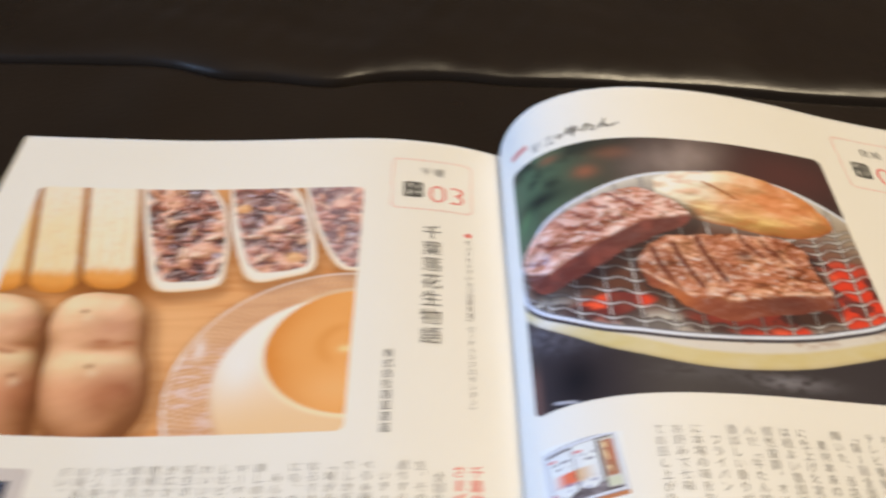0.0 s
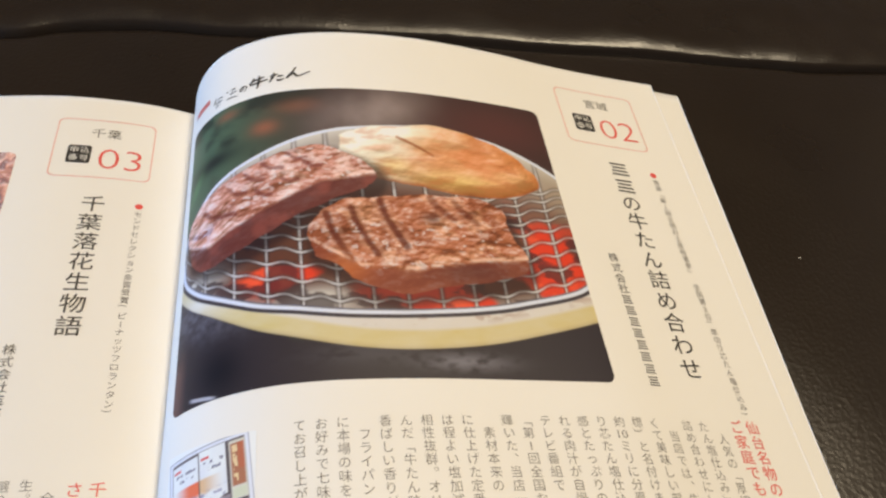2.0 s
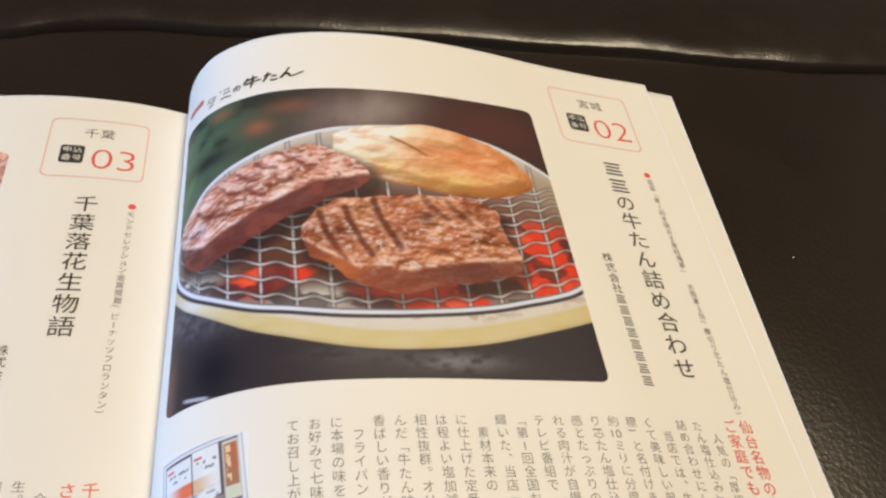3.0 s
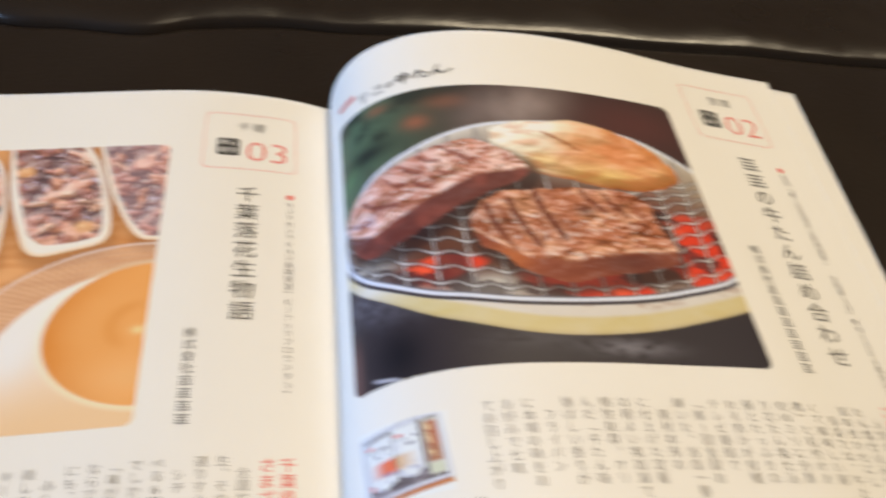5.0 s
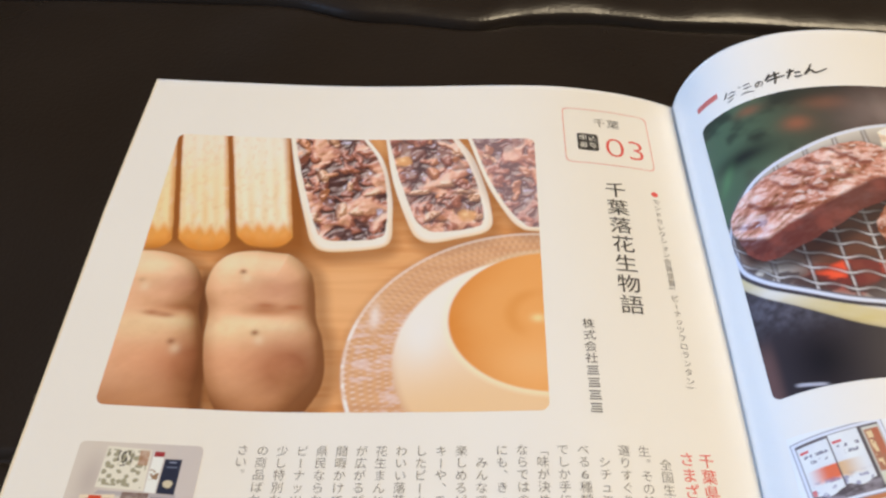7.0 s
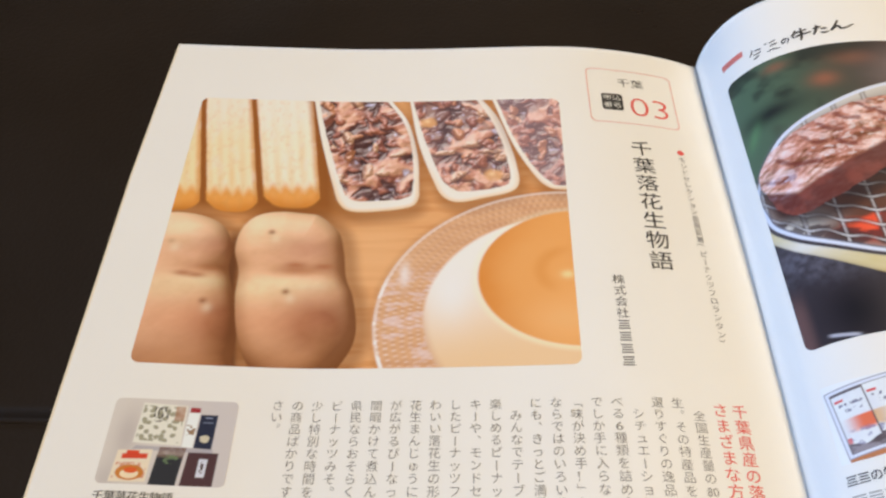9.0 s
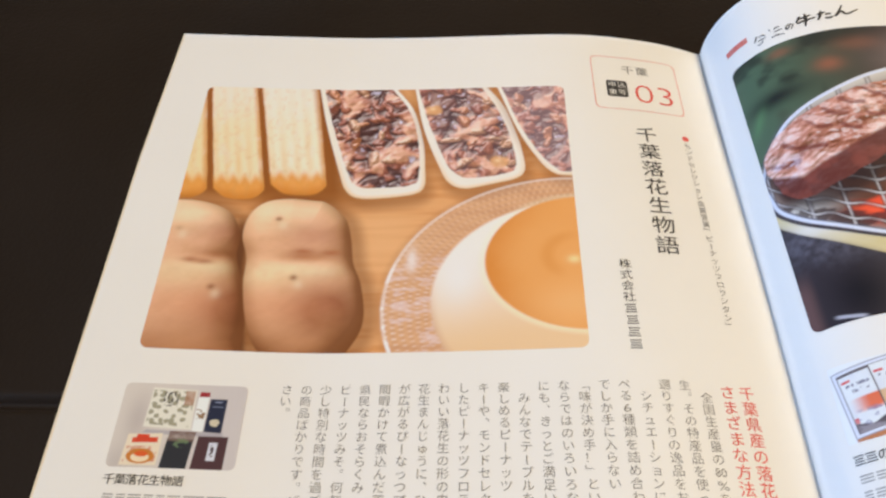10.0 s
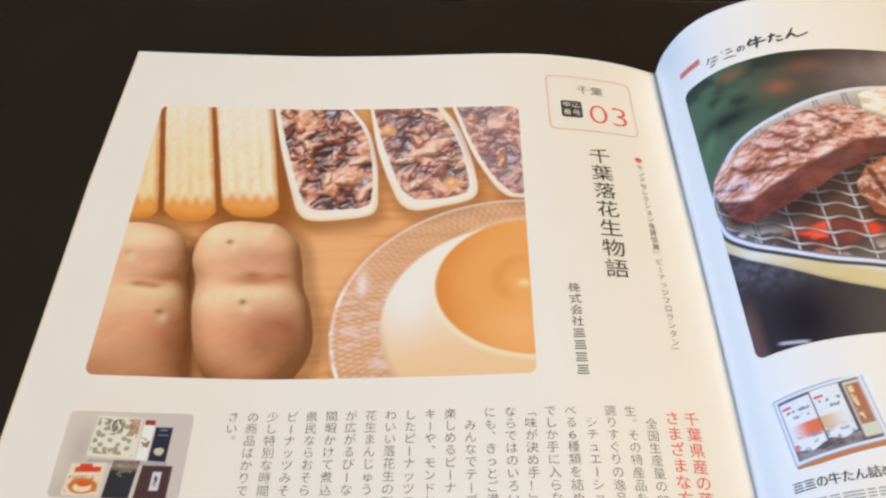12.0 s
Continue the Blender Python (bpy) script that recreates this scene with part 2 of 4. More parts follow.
def sheet(name, side, u0, u1, v0, v1, step, lift, mat, parent, label="", thick=0.1):
    """A sheet of paper on the page's curve with its own thickness."""
    us, vs = np.linspace(u0, u1, int((u1 - u0) / step) + 2), np.linspace(v0, v1, int((v1 - v0) / (step * 3)) + 2)
    u, v = np.meshgrid(us, vs)
    top, low = lay(side, u, v, lift + 1e-6).reshape(-1, 3), lay(side, u, v, lift - thick).reshape(-1, 3)
    n, f = len(top), grid_faces(len(us), len(vs))
    idx = np.arange(n).reshape(len(vs), len(us))
    rim = np.concatenate([idx[0, :], idx[1:, -1], idx[-1, -2::-1], idx[-2:0:-1, 0]])
    nxt = np.roll(rim, -1)
    walls = np.stack([rim, rim + n, nxt + n, nxt], -1)
    return part(name, (np.vstack([top, low]), np.vstack([f[:, ::-1], f + n, walls])), mat, parent, label, False)


def page(name, side, lift, parent, label, thick=0.04):
    ob = sheet(name, side, 0, PAGE_W, 0, PAGE_H, 0.9, lift, PAPER, parent, label, thick)
    flat = 2 * (len(np.linspace(0, PAGE_W, int(PAGE_W / 0.9) + 2)) - 1) * (len(np.linspace(0, PAGE_H, int(PAGE_H / 2.7) + 2)) - 1)
    ob.data.polygons.foreach_set("use_smooth", [k < flat for k in range(len(ob.data.polygons))])
    return ob


left_page = page("left_page", "left", 0, magazine, "cream coated page about peanut sweets")
right_page = page("right_page", "right", 0, magazine, "arched coated page about grilled beef tongue")


def block(name, side, inset, mat):
    """The stack of pages below the top sheet, down to the sofa."""
    us = np.linspace(inset if side == "left" else 0.0, PAGE_W if side == "left" else PAGE_W - inset, 120)
    vs = np.linspace(0.8, PAGE_H - 0.8, 30)
    u, v = np.meshgrid(us, vs)
    top = lay(side, u, v, -0.35).reshape(-1, 3)
    low = top.copy()
    low[:, 2] = np.minimum(0.0012, top[:, 2] - 0.0004)
    n, f = len(top), grid_faces(len(us), len(vs))
    idx = np.arange(n).reshape(len(vs), len(us))
    rim = np.concatenate([idx[0, :], idx[1:, -1], idx[-1, -2::-1], idx[-2:0:-1, 0]])
    nxt = np.roll(rim, -1)
    walls = np.stack([rim, rim + n, nxt + n, nxt], -1)
    return part(name, (np.vstack([top, low]), np.vstack([f[:, ::-1], f + n, walls])), mat, magazine)


block("page_block", "left", 2.0, PAPER_EDGE)
block("page_block", "right", 6.0, PAPER_EDGE)


def under_page():
    """The next sheet below, which sticks out past the arched page's outer edge."""
    us, vs = np.linspace(150, PAGE_W + 12.2, 60), np.linspace(4.2, PAGE_H, 60)
    u, v = np.meshgrid(us, vs)
    past = np.maximum(u - PAGE_W, 0) / 1000 * (1 - 0.45 * np.clip(v / 180, 0, 1))
    p = lay("right", np.minimum(u, PAGE_W), v, -0.09) + np.stack([0.975 * past, 0 * past, -0.22 * past], -1)
    top = p.reshape(-1, 3)
    low = top - (0, 0, 0.0002)
    n, g = len(top), grid_faces(len(us), len(vs))
    idx = np.arange(n).reshape(len(vs), len(us))
    rim = np.concatenate([idx[0, :], idx[1:, -1], idx[-1, -2::-1], idx[-2:0:-1, 0]])
    nxt = np.roll(rim, -1)
    return part("under_page", (np.vstack([top, low]), np.vstack([g[:, ::-1], g + n, np.stack([rim, rim + n, nxt + n, nxt], -1)])), PAPER, magazine,
                "next page sticking out underneath", True)


under_page()


# ---- printing: shapes and writing laid on the paper ----
def laid(name, side, pts, faces, mat, parent, lift=0.09, label=""):
    """Flat print given in page millimetres."""
    pts = np.asarray(pts, float)
    return part(name, (lay(side, pts[:, 0], pts[:, 1], lift), faces), mat, parent, label)


def bars(rects):
    """Rectangles (u0, v0, u1, v1), cut short so that they follow the paper."""
    pts, faces = [], []
    for u0, v0, u1, v1 in rects:
        n = max(1, int((u1 - u0) / 1.0))
        for k in range(n + 1):
            u = u0 + (u1 - u0) * k / n
            pts += [(u, v0), (u, v1)]
        s = len(pts) - 2 * (n + 1)
        faces += [(s + 2 * k, s + 2 * k + 1, s + 2 * k + 3, s + 2 * k + 2) for k in range(n)]
    return pts, faces


def rounded(u0, v0, u1, v1, r, steps=6):
    """The outline of a rectangle with round corners, points about 1 mm apart."""
    pts = []
    for cu, cv, a0 in ((u1 - r, v0 + r, -90), (u1 - r, v1 - r, 0), (u0 + r, v1 - r, 90), (u0 + r, v0 + r, 180)):
        pts += [(cu + r * math.cos(radians(a0 + 90 * k / steps)), cv + r * math.sin(radians(a0 + 90 * k / steps))) for k in range(steps + 1)]
    out = []
    for a, b in zip(pts, pts[1:] + pts[:1]):
        n = max(1, int(math.dist(a, b)))
        out += [(a[0] + (b[0] - a[0]) * k / n, a[1] + (b[1] - a[1]) * k / n) for k in range(n)]
    return out


def ring(outer, inner):
    n = len(outer)
    return outer + inner, [(k, (k + 1) % n, n + (k + 1) % n, n + k) for k in range(n)]


def line_box(u0, v0, u1, v1, r, w):
    a = rounded(u0, v0, u1, v1, r)
    cu, cv = (u0 + u1) / 2, (v0 + v1) / 2
    fu, fv = 1 - 2 * w / (u1 - u0), 1 - 2 * w / (v1 - v0)
    return ring(a, [(cu + (p - cu) * fu, cv + (q - cv) * fv) for p, q in a])


def disc(u, v, r, n=20):
    return [(u + r * math.cos(6.2832 * k / n), v + r * math.sin(6.2832 * k / n)) for k in range(n)], [tuple(range(n))]


GLYPHS = {}


def glyph(ch, thin=0.0):
    """The built-in font's shape of a character, as points in an em square (y down) and faces. thin: how far its strokes are narrowed."""
    key = (ch, thin)
    if key not in GLYPHS:
        curve = bpy.data.curves.new("glyph", "FONT")
        curve.body, curve.resolution_u, curve.offset = ch, 3, -thin
        ob = new("glyph", curve)
        mesh = bpy.data.meshes.new_from_object(ob.evaluated_get(bpy.context.evaluated_depsgraph_get()))
        p = np.array([v.co[:2] for v in mesh.vertices]).reshape(-1, 2)
        p = np.stack([p[:, 0], 0.83 - p[:, 1]], -1) if len(p) else np.zeros((0, 2))
        GLYPHS[key] = (p, [tuple(f.vertices) for f in mesh.polygons])
        bpy.data.objects.remove(ob)
        bpy.data.curves.remove(curve)
        bpy.data.meshes.remove(mesh)
    return GLYPHS[key]


TURNED = "ー「」()（）"


def place(cells):
    """Cells (char, u, v, width, height, weight, upright): the glyphs set with their box's corner at u, v. weight: how far the bold copy is shifted, or, below zero, how much lighter the strokes are."""
    pts, faces, lifts = [], [], []
    for ch, u, v, w, h, weight, down in cells:
        if ch == "■":
            q, f = bars([(u + (0.08, 0.16, 0.1, 0.06)[k] * w, v + (0.10 + 0.22 * k) * h, u + (0.92, 0.84, 0.9, 0.94)[k] * w, v + (0.10 + 0.22 * k + 0.10) * h) for k in range(4)])
            p = np.array(q)
        else:
            g, f = glyph(ch, max(-weight, 0.0))
            if not len(g):
                continue
            g = g.copy()
            if ch[0] in "0123456789%":
                wide = 1.0 if ch == "1" else 0.84 / max(np.ptp(g[:, 0]), 0.62)
                g[:, 0] = (g[:, 0] - g[:, 0].min() - np.ptp(g[:, 0]) / 2) * wide + 0.5
            if down and ch in TURNED:
                g = np.stack([1 - (g[:, 1] + 0.05), g[:, 0]], -1)
                if ch == "ー":
                    g[:, 0] = 1 - g[:, 0]
            if down and ch in "、。":
                g = g + (0.58, -0.55)
            p = g * (w, h) + (u, v)
        for shift in ((-weight, weight) if weight > 0 and ch != "■" else (0,)):
            s = len(pts)
            pts += (p + (shift * w, 0.4 * shift * h)).tolist()
            lifts += [0.09 + (0.02 if shift > 0 else 0)] * len(p)
            faces += [tuple(s + i for i in face) for face in f]
    return pts, faces, lifts


def column(text, u, v, size, pitch, weight=0.0):
    """Writing from top to bottom, centred on u. A cell of two digits stands as one."""
    cells, k, row = [], 0, 0
    while k < len(text):
        ch = text[k]
        if ch.isdigit() and text[k : k + 2].isdigit() and len(text[k : k + 2]) == 2:
            ch = text[k : k + 2]
        if ch not in " 　":
            cells.append((ch, u - size / 2, v + row * pitch, size, size, weight, True))
        row += 1
        k += len(ch)
    return cells


def line(text, u, v, size, pitch, weight=0.0):
    return [(ch, u + k * pitch, v, size, size, weight, False) for k, ch in enumerate(text) if ch != " "]


def write(name, side, cells, mat, parent, label=""):
    pts, faces, lifts = place(cells)
    return laid(name, side, pts, faces, mat, parent, np.array(lifts), label)


def layout(side, parent, prefecture, number, title, company, award, head, body, head_v, body_v):
    """The catalogue's fixed layout for one page."""
    laid("number_frame", side, *line_box(168.0, 13.0, 203.4, 44.7, 2.6, 0.34), INK_LINE, parent)
    write("prefecture_name", side, line(prefecture, 180.2, 18.0, 5.5, 5.7, -0.006), INK, parent)
    badge = rounded(173.2, 27.8, 181.6, 37.4, 1.2)
    laid("number_badge", side, badge, [tuple(range(len(badge)))], INK, parent, 0.06)
    write("badge_writing", side, line("申込", 173.8, 28.6, 3.5, 3.7) + line("番号", 173.8, 32.9, 3.5, 3.7), INK_WHITE, parent)
    digits = [(number[0], 181.5, 26.6, 13.2, 15.8, -0.017, False), (number[1], 190.1, 26.6, 13.2, 15.8, -0.017, False)]
    write("item_number", side, digits, INK_RED, parent)
    write("title", side, title, INK, parent)
    write("company_line", side, company, INK, parent)
    laid("bullet", side, *disc(201.2, 57.6, 1.35), INK_RED, parent)
    write("award_line", side, award, INK_GREY, parent)
    cells = []
    for k, text in enumerate(head):
        cells += column(text, 201.6 - 6.0 * k, head_v, 4.85, 5.02, 0.004)
    write("red_heading", side, cells, INK_RED, parent)
    cells = []
    for k, text in enumerate(body):
        cells += column(text, 189.0 - 5.95 * k, body_v, 3.72, 3.88, -0.007)
    write("body_text", side, cells, INK_GREY, parent)


layout("left", left_page, "千葉", "03", column("千葉落花生物語", 185.8, 54.2, 8.4, 9.05, 0.004), column("株式会社■■■■", 170.4, 119.2, 4.2, 4.45),
       column("モンドセレクション金賞受賞(ピーナッツフロランタン)", 201.2, 60.2, 3.0, 3.3), ["千葉県産の落花生", "さまざまな方法で"],
       ["　全国生産量の80%を", "生。その特産品を使った", "選りすぐりの逸品をお", "　シチュエーションによ", "べる6種類を詰め合わ", "でしか手に入らない", "「味が決め手！」という",
        "ならではのいろいろな味", "にも、きっとご満足いただ", "　みんなでテーブルを", "楽しめるピーナッツ", "キーや、モンドセレクシ", "したピーナッツフロラ", "わいい落花生の形の皮",
        "花生まんじゅうに、ひと", "が広がるぴーなっつプ", "間暇かけて煮込んだ落", "県民ならおそらくみ", "ピーナッツみそ。何気な", "少し特別な時間を過ご", "の商品ばかりです。ぜ", "さい。"], 165.8, 164.7)
layout("right", right_page, "宮城", "02", column("■■の牛たん詰め合わせ", 186.3, 53.0, 8.4, 8.9, 0.004), column("株式会社■■■■■■■■", 170.3, 100.8, 4.2, 4.45),
       column("■■「第1回全国お土産総選挙」　全国第2位(厚切り芯たん塩仕込み)", 201.3, 60.0, 2.85, 3.14), ["仙台名物の牛", "ご家庭でもお"],
       ["　人気の「厚切", "たん塩仕込み」", "詰め合わせにし", "　当店では、牛た", "くて美味しい部", "標)と名付けま", "約10ミリに分厚", "り芯たん塩仕込", "感とたっぷりの", "れる肉汁が自慢", "テレビ番組で",
        "「第1回全国お", "輝いた、当店一番", "　素材本来の", "に仕上げた定番", "は程よい塩加減で", "相性抜群。オリ", "んだ「牛たん味", "香ばしい香りが", "　フライパン", "に本場の味をお", "お好みで七味", "てお召し上がり"], 163.6, 164.8)
write("caption_title", "left", line("千葉落花生物語", 16.3, 195.0, 3.4, 3.2, 0.012), INK, left_page)
write("caption_title", "right", line("■■の牛たん詰め合わせ", 17.0, 192.6, 3.5, 3.4, 0.014), INK, right_page)
for side, parent in (("left", left_page), ("right", right_page)):
    rng = random.Random(4 if side == "left" else 9)
    rects, start = [], 200.8 if side == "left" else 198.4
    for row in range(4):
        u = 17.5
        while u < 48:
            w = rng.uniform(2.0, 6.0)
            rects += [(u, start + 4.4 * row + 0.9 * k, u + w, start + 4.4 * row + 0.9 * k + 0.45) for k in range(3)]
            u += w + 0.8
    laid("caption_small_print", side, *bars(rects), INK_PALE, parent)


def ink_ribbon(path, width):
    """A brush stroke along a path, thinning at its ends."""
    line_pts = spline(path, 24)
    pts, n = [], len(line_pts)
    for k, (u, v) in enumerate(line_pts):
        a, b = line_pts[max(k - 1, 0)], line_pts[min(k + 1, n - 1)]
        d = np.hypot(*(b - a)) + 1e-9
        w = width * (0.35 + 0.65 * math.sin(math.pi * (0.12 + 0.8 * k / n)))
        nu, nv = -(b[1] - a[1]) / d * w / 2, (b[0] - a[0]) / d * w / 2
        pts += [(u + nu, v + nv), (u - nu, v - nv)]
    return pts, [(2 * k, 2 * k + 1, 2 * k + 3, 2 * k + 2) for k in range(n - 1)]


def brush_mark():
    """The maker's brushed mark above the photo, as plain strokes."""
    marks = (
        (29.2, 23.6, 5.0, 5.4, ([(0.32, 0.0), (0.2, 0.3), (0.0, 0.55)], [(0.45, 0.25), (0.75, 0.2), (0.98, 0.3)], [(0.3, 0.6), (0.65, 0.56), (0.95, 0.5)], [(0.2, 0.95), (0.45, 0.92), (0.7, 0.8)])),
        (35.2, 23.0, 5.2, 5.6, ([(0.1, 0.1), (0.2, 0.2)], [(0.4, 0.18), (0.65, 0.14), (0.9, 0.1)], [(0.38, 0.5), (0.65, 0.46), (0.98, 0.42)], [(0.1, 0.92), (0.5, 0.86), (1.05, 0.98)])),
        (41.6, 24.4, 2.9, 3.0, ([(0.55, 0.15), (0.4, 0.6), (0.1, 0.8), (0.05, 0.4), (0.5, 0.05), (0.95, 0.3), (0.6, 0.95)],)),
        (45.4, 21.2, 7.0, 6.6, ([(0.3, 0.1), (0.15, 0.4), (0.0, 0.55)], [(0.2, 0.34), (0.5, 0.28), (0.85, 0.2)], [(0.05, 0.66), (0.5, 0.55), (1.05, 0.48)],
                                [(0.58, 0.0), (0.55, 0.5), (0.42, 1.0)])),
        (53.2, 21.2, 5.6, 5.4, ([(0.05, 0.35), (0.35, 0.3), (0.6, 0.22)], [(0.36, 0.02), (0.25, 0.45), (0.0, 0.95)], [(0.55, 0.5), (0.75, 0.45), (0.95, 0.48)],
                                [(0.48, 0.78), (0.65, 0.88), (1.0, 0.8)])),
        (59.6, 19.8, 8.8, 5.8, ([(0.42, 0.0), (0.25, 0.45), (0.0, 0.98), (0.2, 0.65), (0.36, 0.6), (0.42, 0.85), (0.65, 0.78), (1.0, 0.5)],)),
    )
    pts, faces = [], []
    for k, (u, v, wide, high, strokes) in enumerate(marks):
        for s in strokes:
            q, f = ink_ribbon([(u + wide * a, v + high * b) for a, b in s], 0.62 if k < 3 else 1.05)
            faces += [tuple(len(pts) + i for i in face) for face in f]
            pts += q
    laid("brushed_mark", "right", pts, faces, INK, right_page)
    laid("red_tab", "right", *bars([(16.8, 20.8 + 0.6 * k, 27.0, 21.3 + 0.6 * k) for k in range(5)]), INK_PINK, right_page)


brush_mark()


# ---- the printed pictures ----
def linear(c):
    c = np.asarray(c, float) / 255
    return np.where(c <= 0.04045, c / 12.92, ((c + 0.055) / 1.055) ** 2.4)


def ink(r, g, b):
    """Print colour as it looks on this warm-lit paper, given back as what the ink reflects."""
    return np.minimum(linear((r, g, b)) / linear((236, 222, 200)) * 0.81, 0.84)


def lattice(x, y, seed):
    """Smooth value noise, 0 to 1."""
    table = np.random.RandomState(seed).rand(128, 128)
    i, j = np.floor(x).astype(int), np.floor(y).astype(int)
    f, g = x - i, y - j
    f, g = f * f * (3 - 2 * f), g * g * (3 - 2 * g)
    a, b, c, d = table[j % 128, i % 128], table[j % 128, (i + 1) % 128], table[(j + 1) % 128, i % 128], table[(j + 1) % 128, (i + 1) % 128]
    return (a * (1 - f) + b * f) * (1 - g) + (c * (1 - f) + d * f) * g


def cloud(x, y, seed, octaves=4):
    total, norm = 0, 0
    for k in range(octaves):
        total, norm = total + lattice(x * 2**k, y * 2**k, seed + k) / 2**k, norm + 1 / 2**k
    return total / norm


def cells(x, y, seed):
    """Cell noise: distance to the nearest and second nearest seed, and a random number of the nearest."""
    rng = np.random.RandomState(seed)
    ox, oy, number = rng.rand(64, 64), rng.rand(64, 64), rng.rand(64, 64)
    i, j = np.floor(x).astype(int), np.floor(y).astype(int)
    best, second, own = np.full(x.shape, 9.0), np.full(x.shape, 9.0), np.zeros(x.shape)
    for di in (-1, 0, 1):
        for dj in (-1, 0, 1):
            a, b = (j + dj) % 64, (i + di) % 64
            d = np.hypot(i + di + ox[a, b] - x, j + dj + oy[a, b] - y)
            nearer = d < best
            second = np.where(nearer, best, np.minimum(second, d))
            own, best = np.where(nearer, number[a, b], own), np.minimum(best, d)
    return best, second, own


def step(a, b, x):
    t = np.clip((x - a) / (b - a), 0, 1)
    return t * t * (3 - 2 * t)


def blend(img, colour, mask):
    m = np.clip(mask, 0, 1)[..., None]
    return img * (1 - m) + np.asarray(colour) * m


def outline(points, smooth=True):
    p = np.array(points, float)
    if not smooth:
        return p
    q = np.vstack([p[-2:], p, p[:2]])
    line_pts = spline(q, 8 * (len(q) - 1))
    return line_pts[16:-16]


ASPECT = 121.0 / 139.9


def inside(p, q, points, smooth=True):
    """Signed distance to a closed outline, positive inside, in parts of the picture's width."""
    poly = outline(points, smooth) * (1, ASPECT)
    x, y = p, q * ASPECT
    far, odd = np.full(p.shape, 9.0), np.zeros(p.shape, bool)
    for (ax, ay), (bx, by) in zip(poly, np.roll(poly, -1, 0)):
        dx, dy = bx - ax, by - ay
        t = np.clip(((x - ax) * dx + (y - ay) * dy) / (dx * dx + dy * dy + 1e-12), 0, 1)
        far = np.minimum(far, np.hypot(x - ax - t * dx, y - ay - t * dy))
        if ay != by:
            odd ^= ((ay > y) != (by > y)) & (x < ax + (y - ay) / (by - ay) * dx)
    return np.where(odd, far, -far)


def stroke(p, q, points):
    """Distance to a smooth open line, in parts of the picture's width."""
    line_pts = spline(points, 30) * (1, ASPECT)
    far = np.full(p.shape, 9.0)
    for (ax, ay), (bx, by) in zip(line_pts[:-1], line_pts[1:]):
        dx, dy = bx - ax, by - ay
        t = np.clip(((p - ax) * dx + (q * ASPECT - ay) * dy) / (dx * dx + dy * dy + 1e-12), 0, 1)
        far = np.minimum(far, np.hypot(p - ax - t * dx, q * ASPECT - ay - t * dy))
    return far


def spot(p, q, cp, cq, rp, rq):
    """A soft round patch, 1 in the middle."""
    return np.exp(-(((p - cp) / rp) ** 2 + ((q - cq) / rq) ** 2))


def relief(c, height, amount, gloss, sharp=18.0, light=(-0.42, -0.72, 0.75)):
    """The photographed shape's own light and gloss, from its height in parts of the picture's width."""
    gy, gx = np.gradient(height)
    gx, gy = gx * height.shape[1], gy * height.shape[0] / ASPECT
    size = np.sqrt(1 + gx**2 + gy**2)
    lit = (-gx * light[0] - gy * light[1] + light[2]) / size / light[2]
    tone = (1 - amount) + amount * np.clip(lit, 0.15, 1.55)
    c = c * np.stack([tone**0.8, tone, tone**1.25], -1)
    shine = np.clip((-gx * -0.25 - gy * -0.55 + 0.80) / size, 0, 1) ** sharp
    return blend(c, ink(250, 228, 208), shine * gloss)


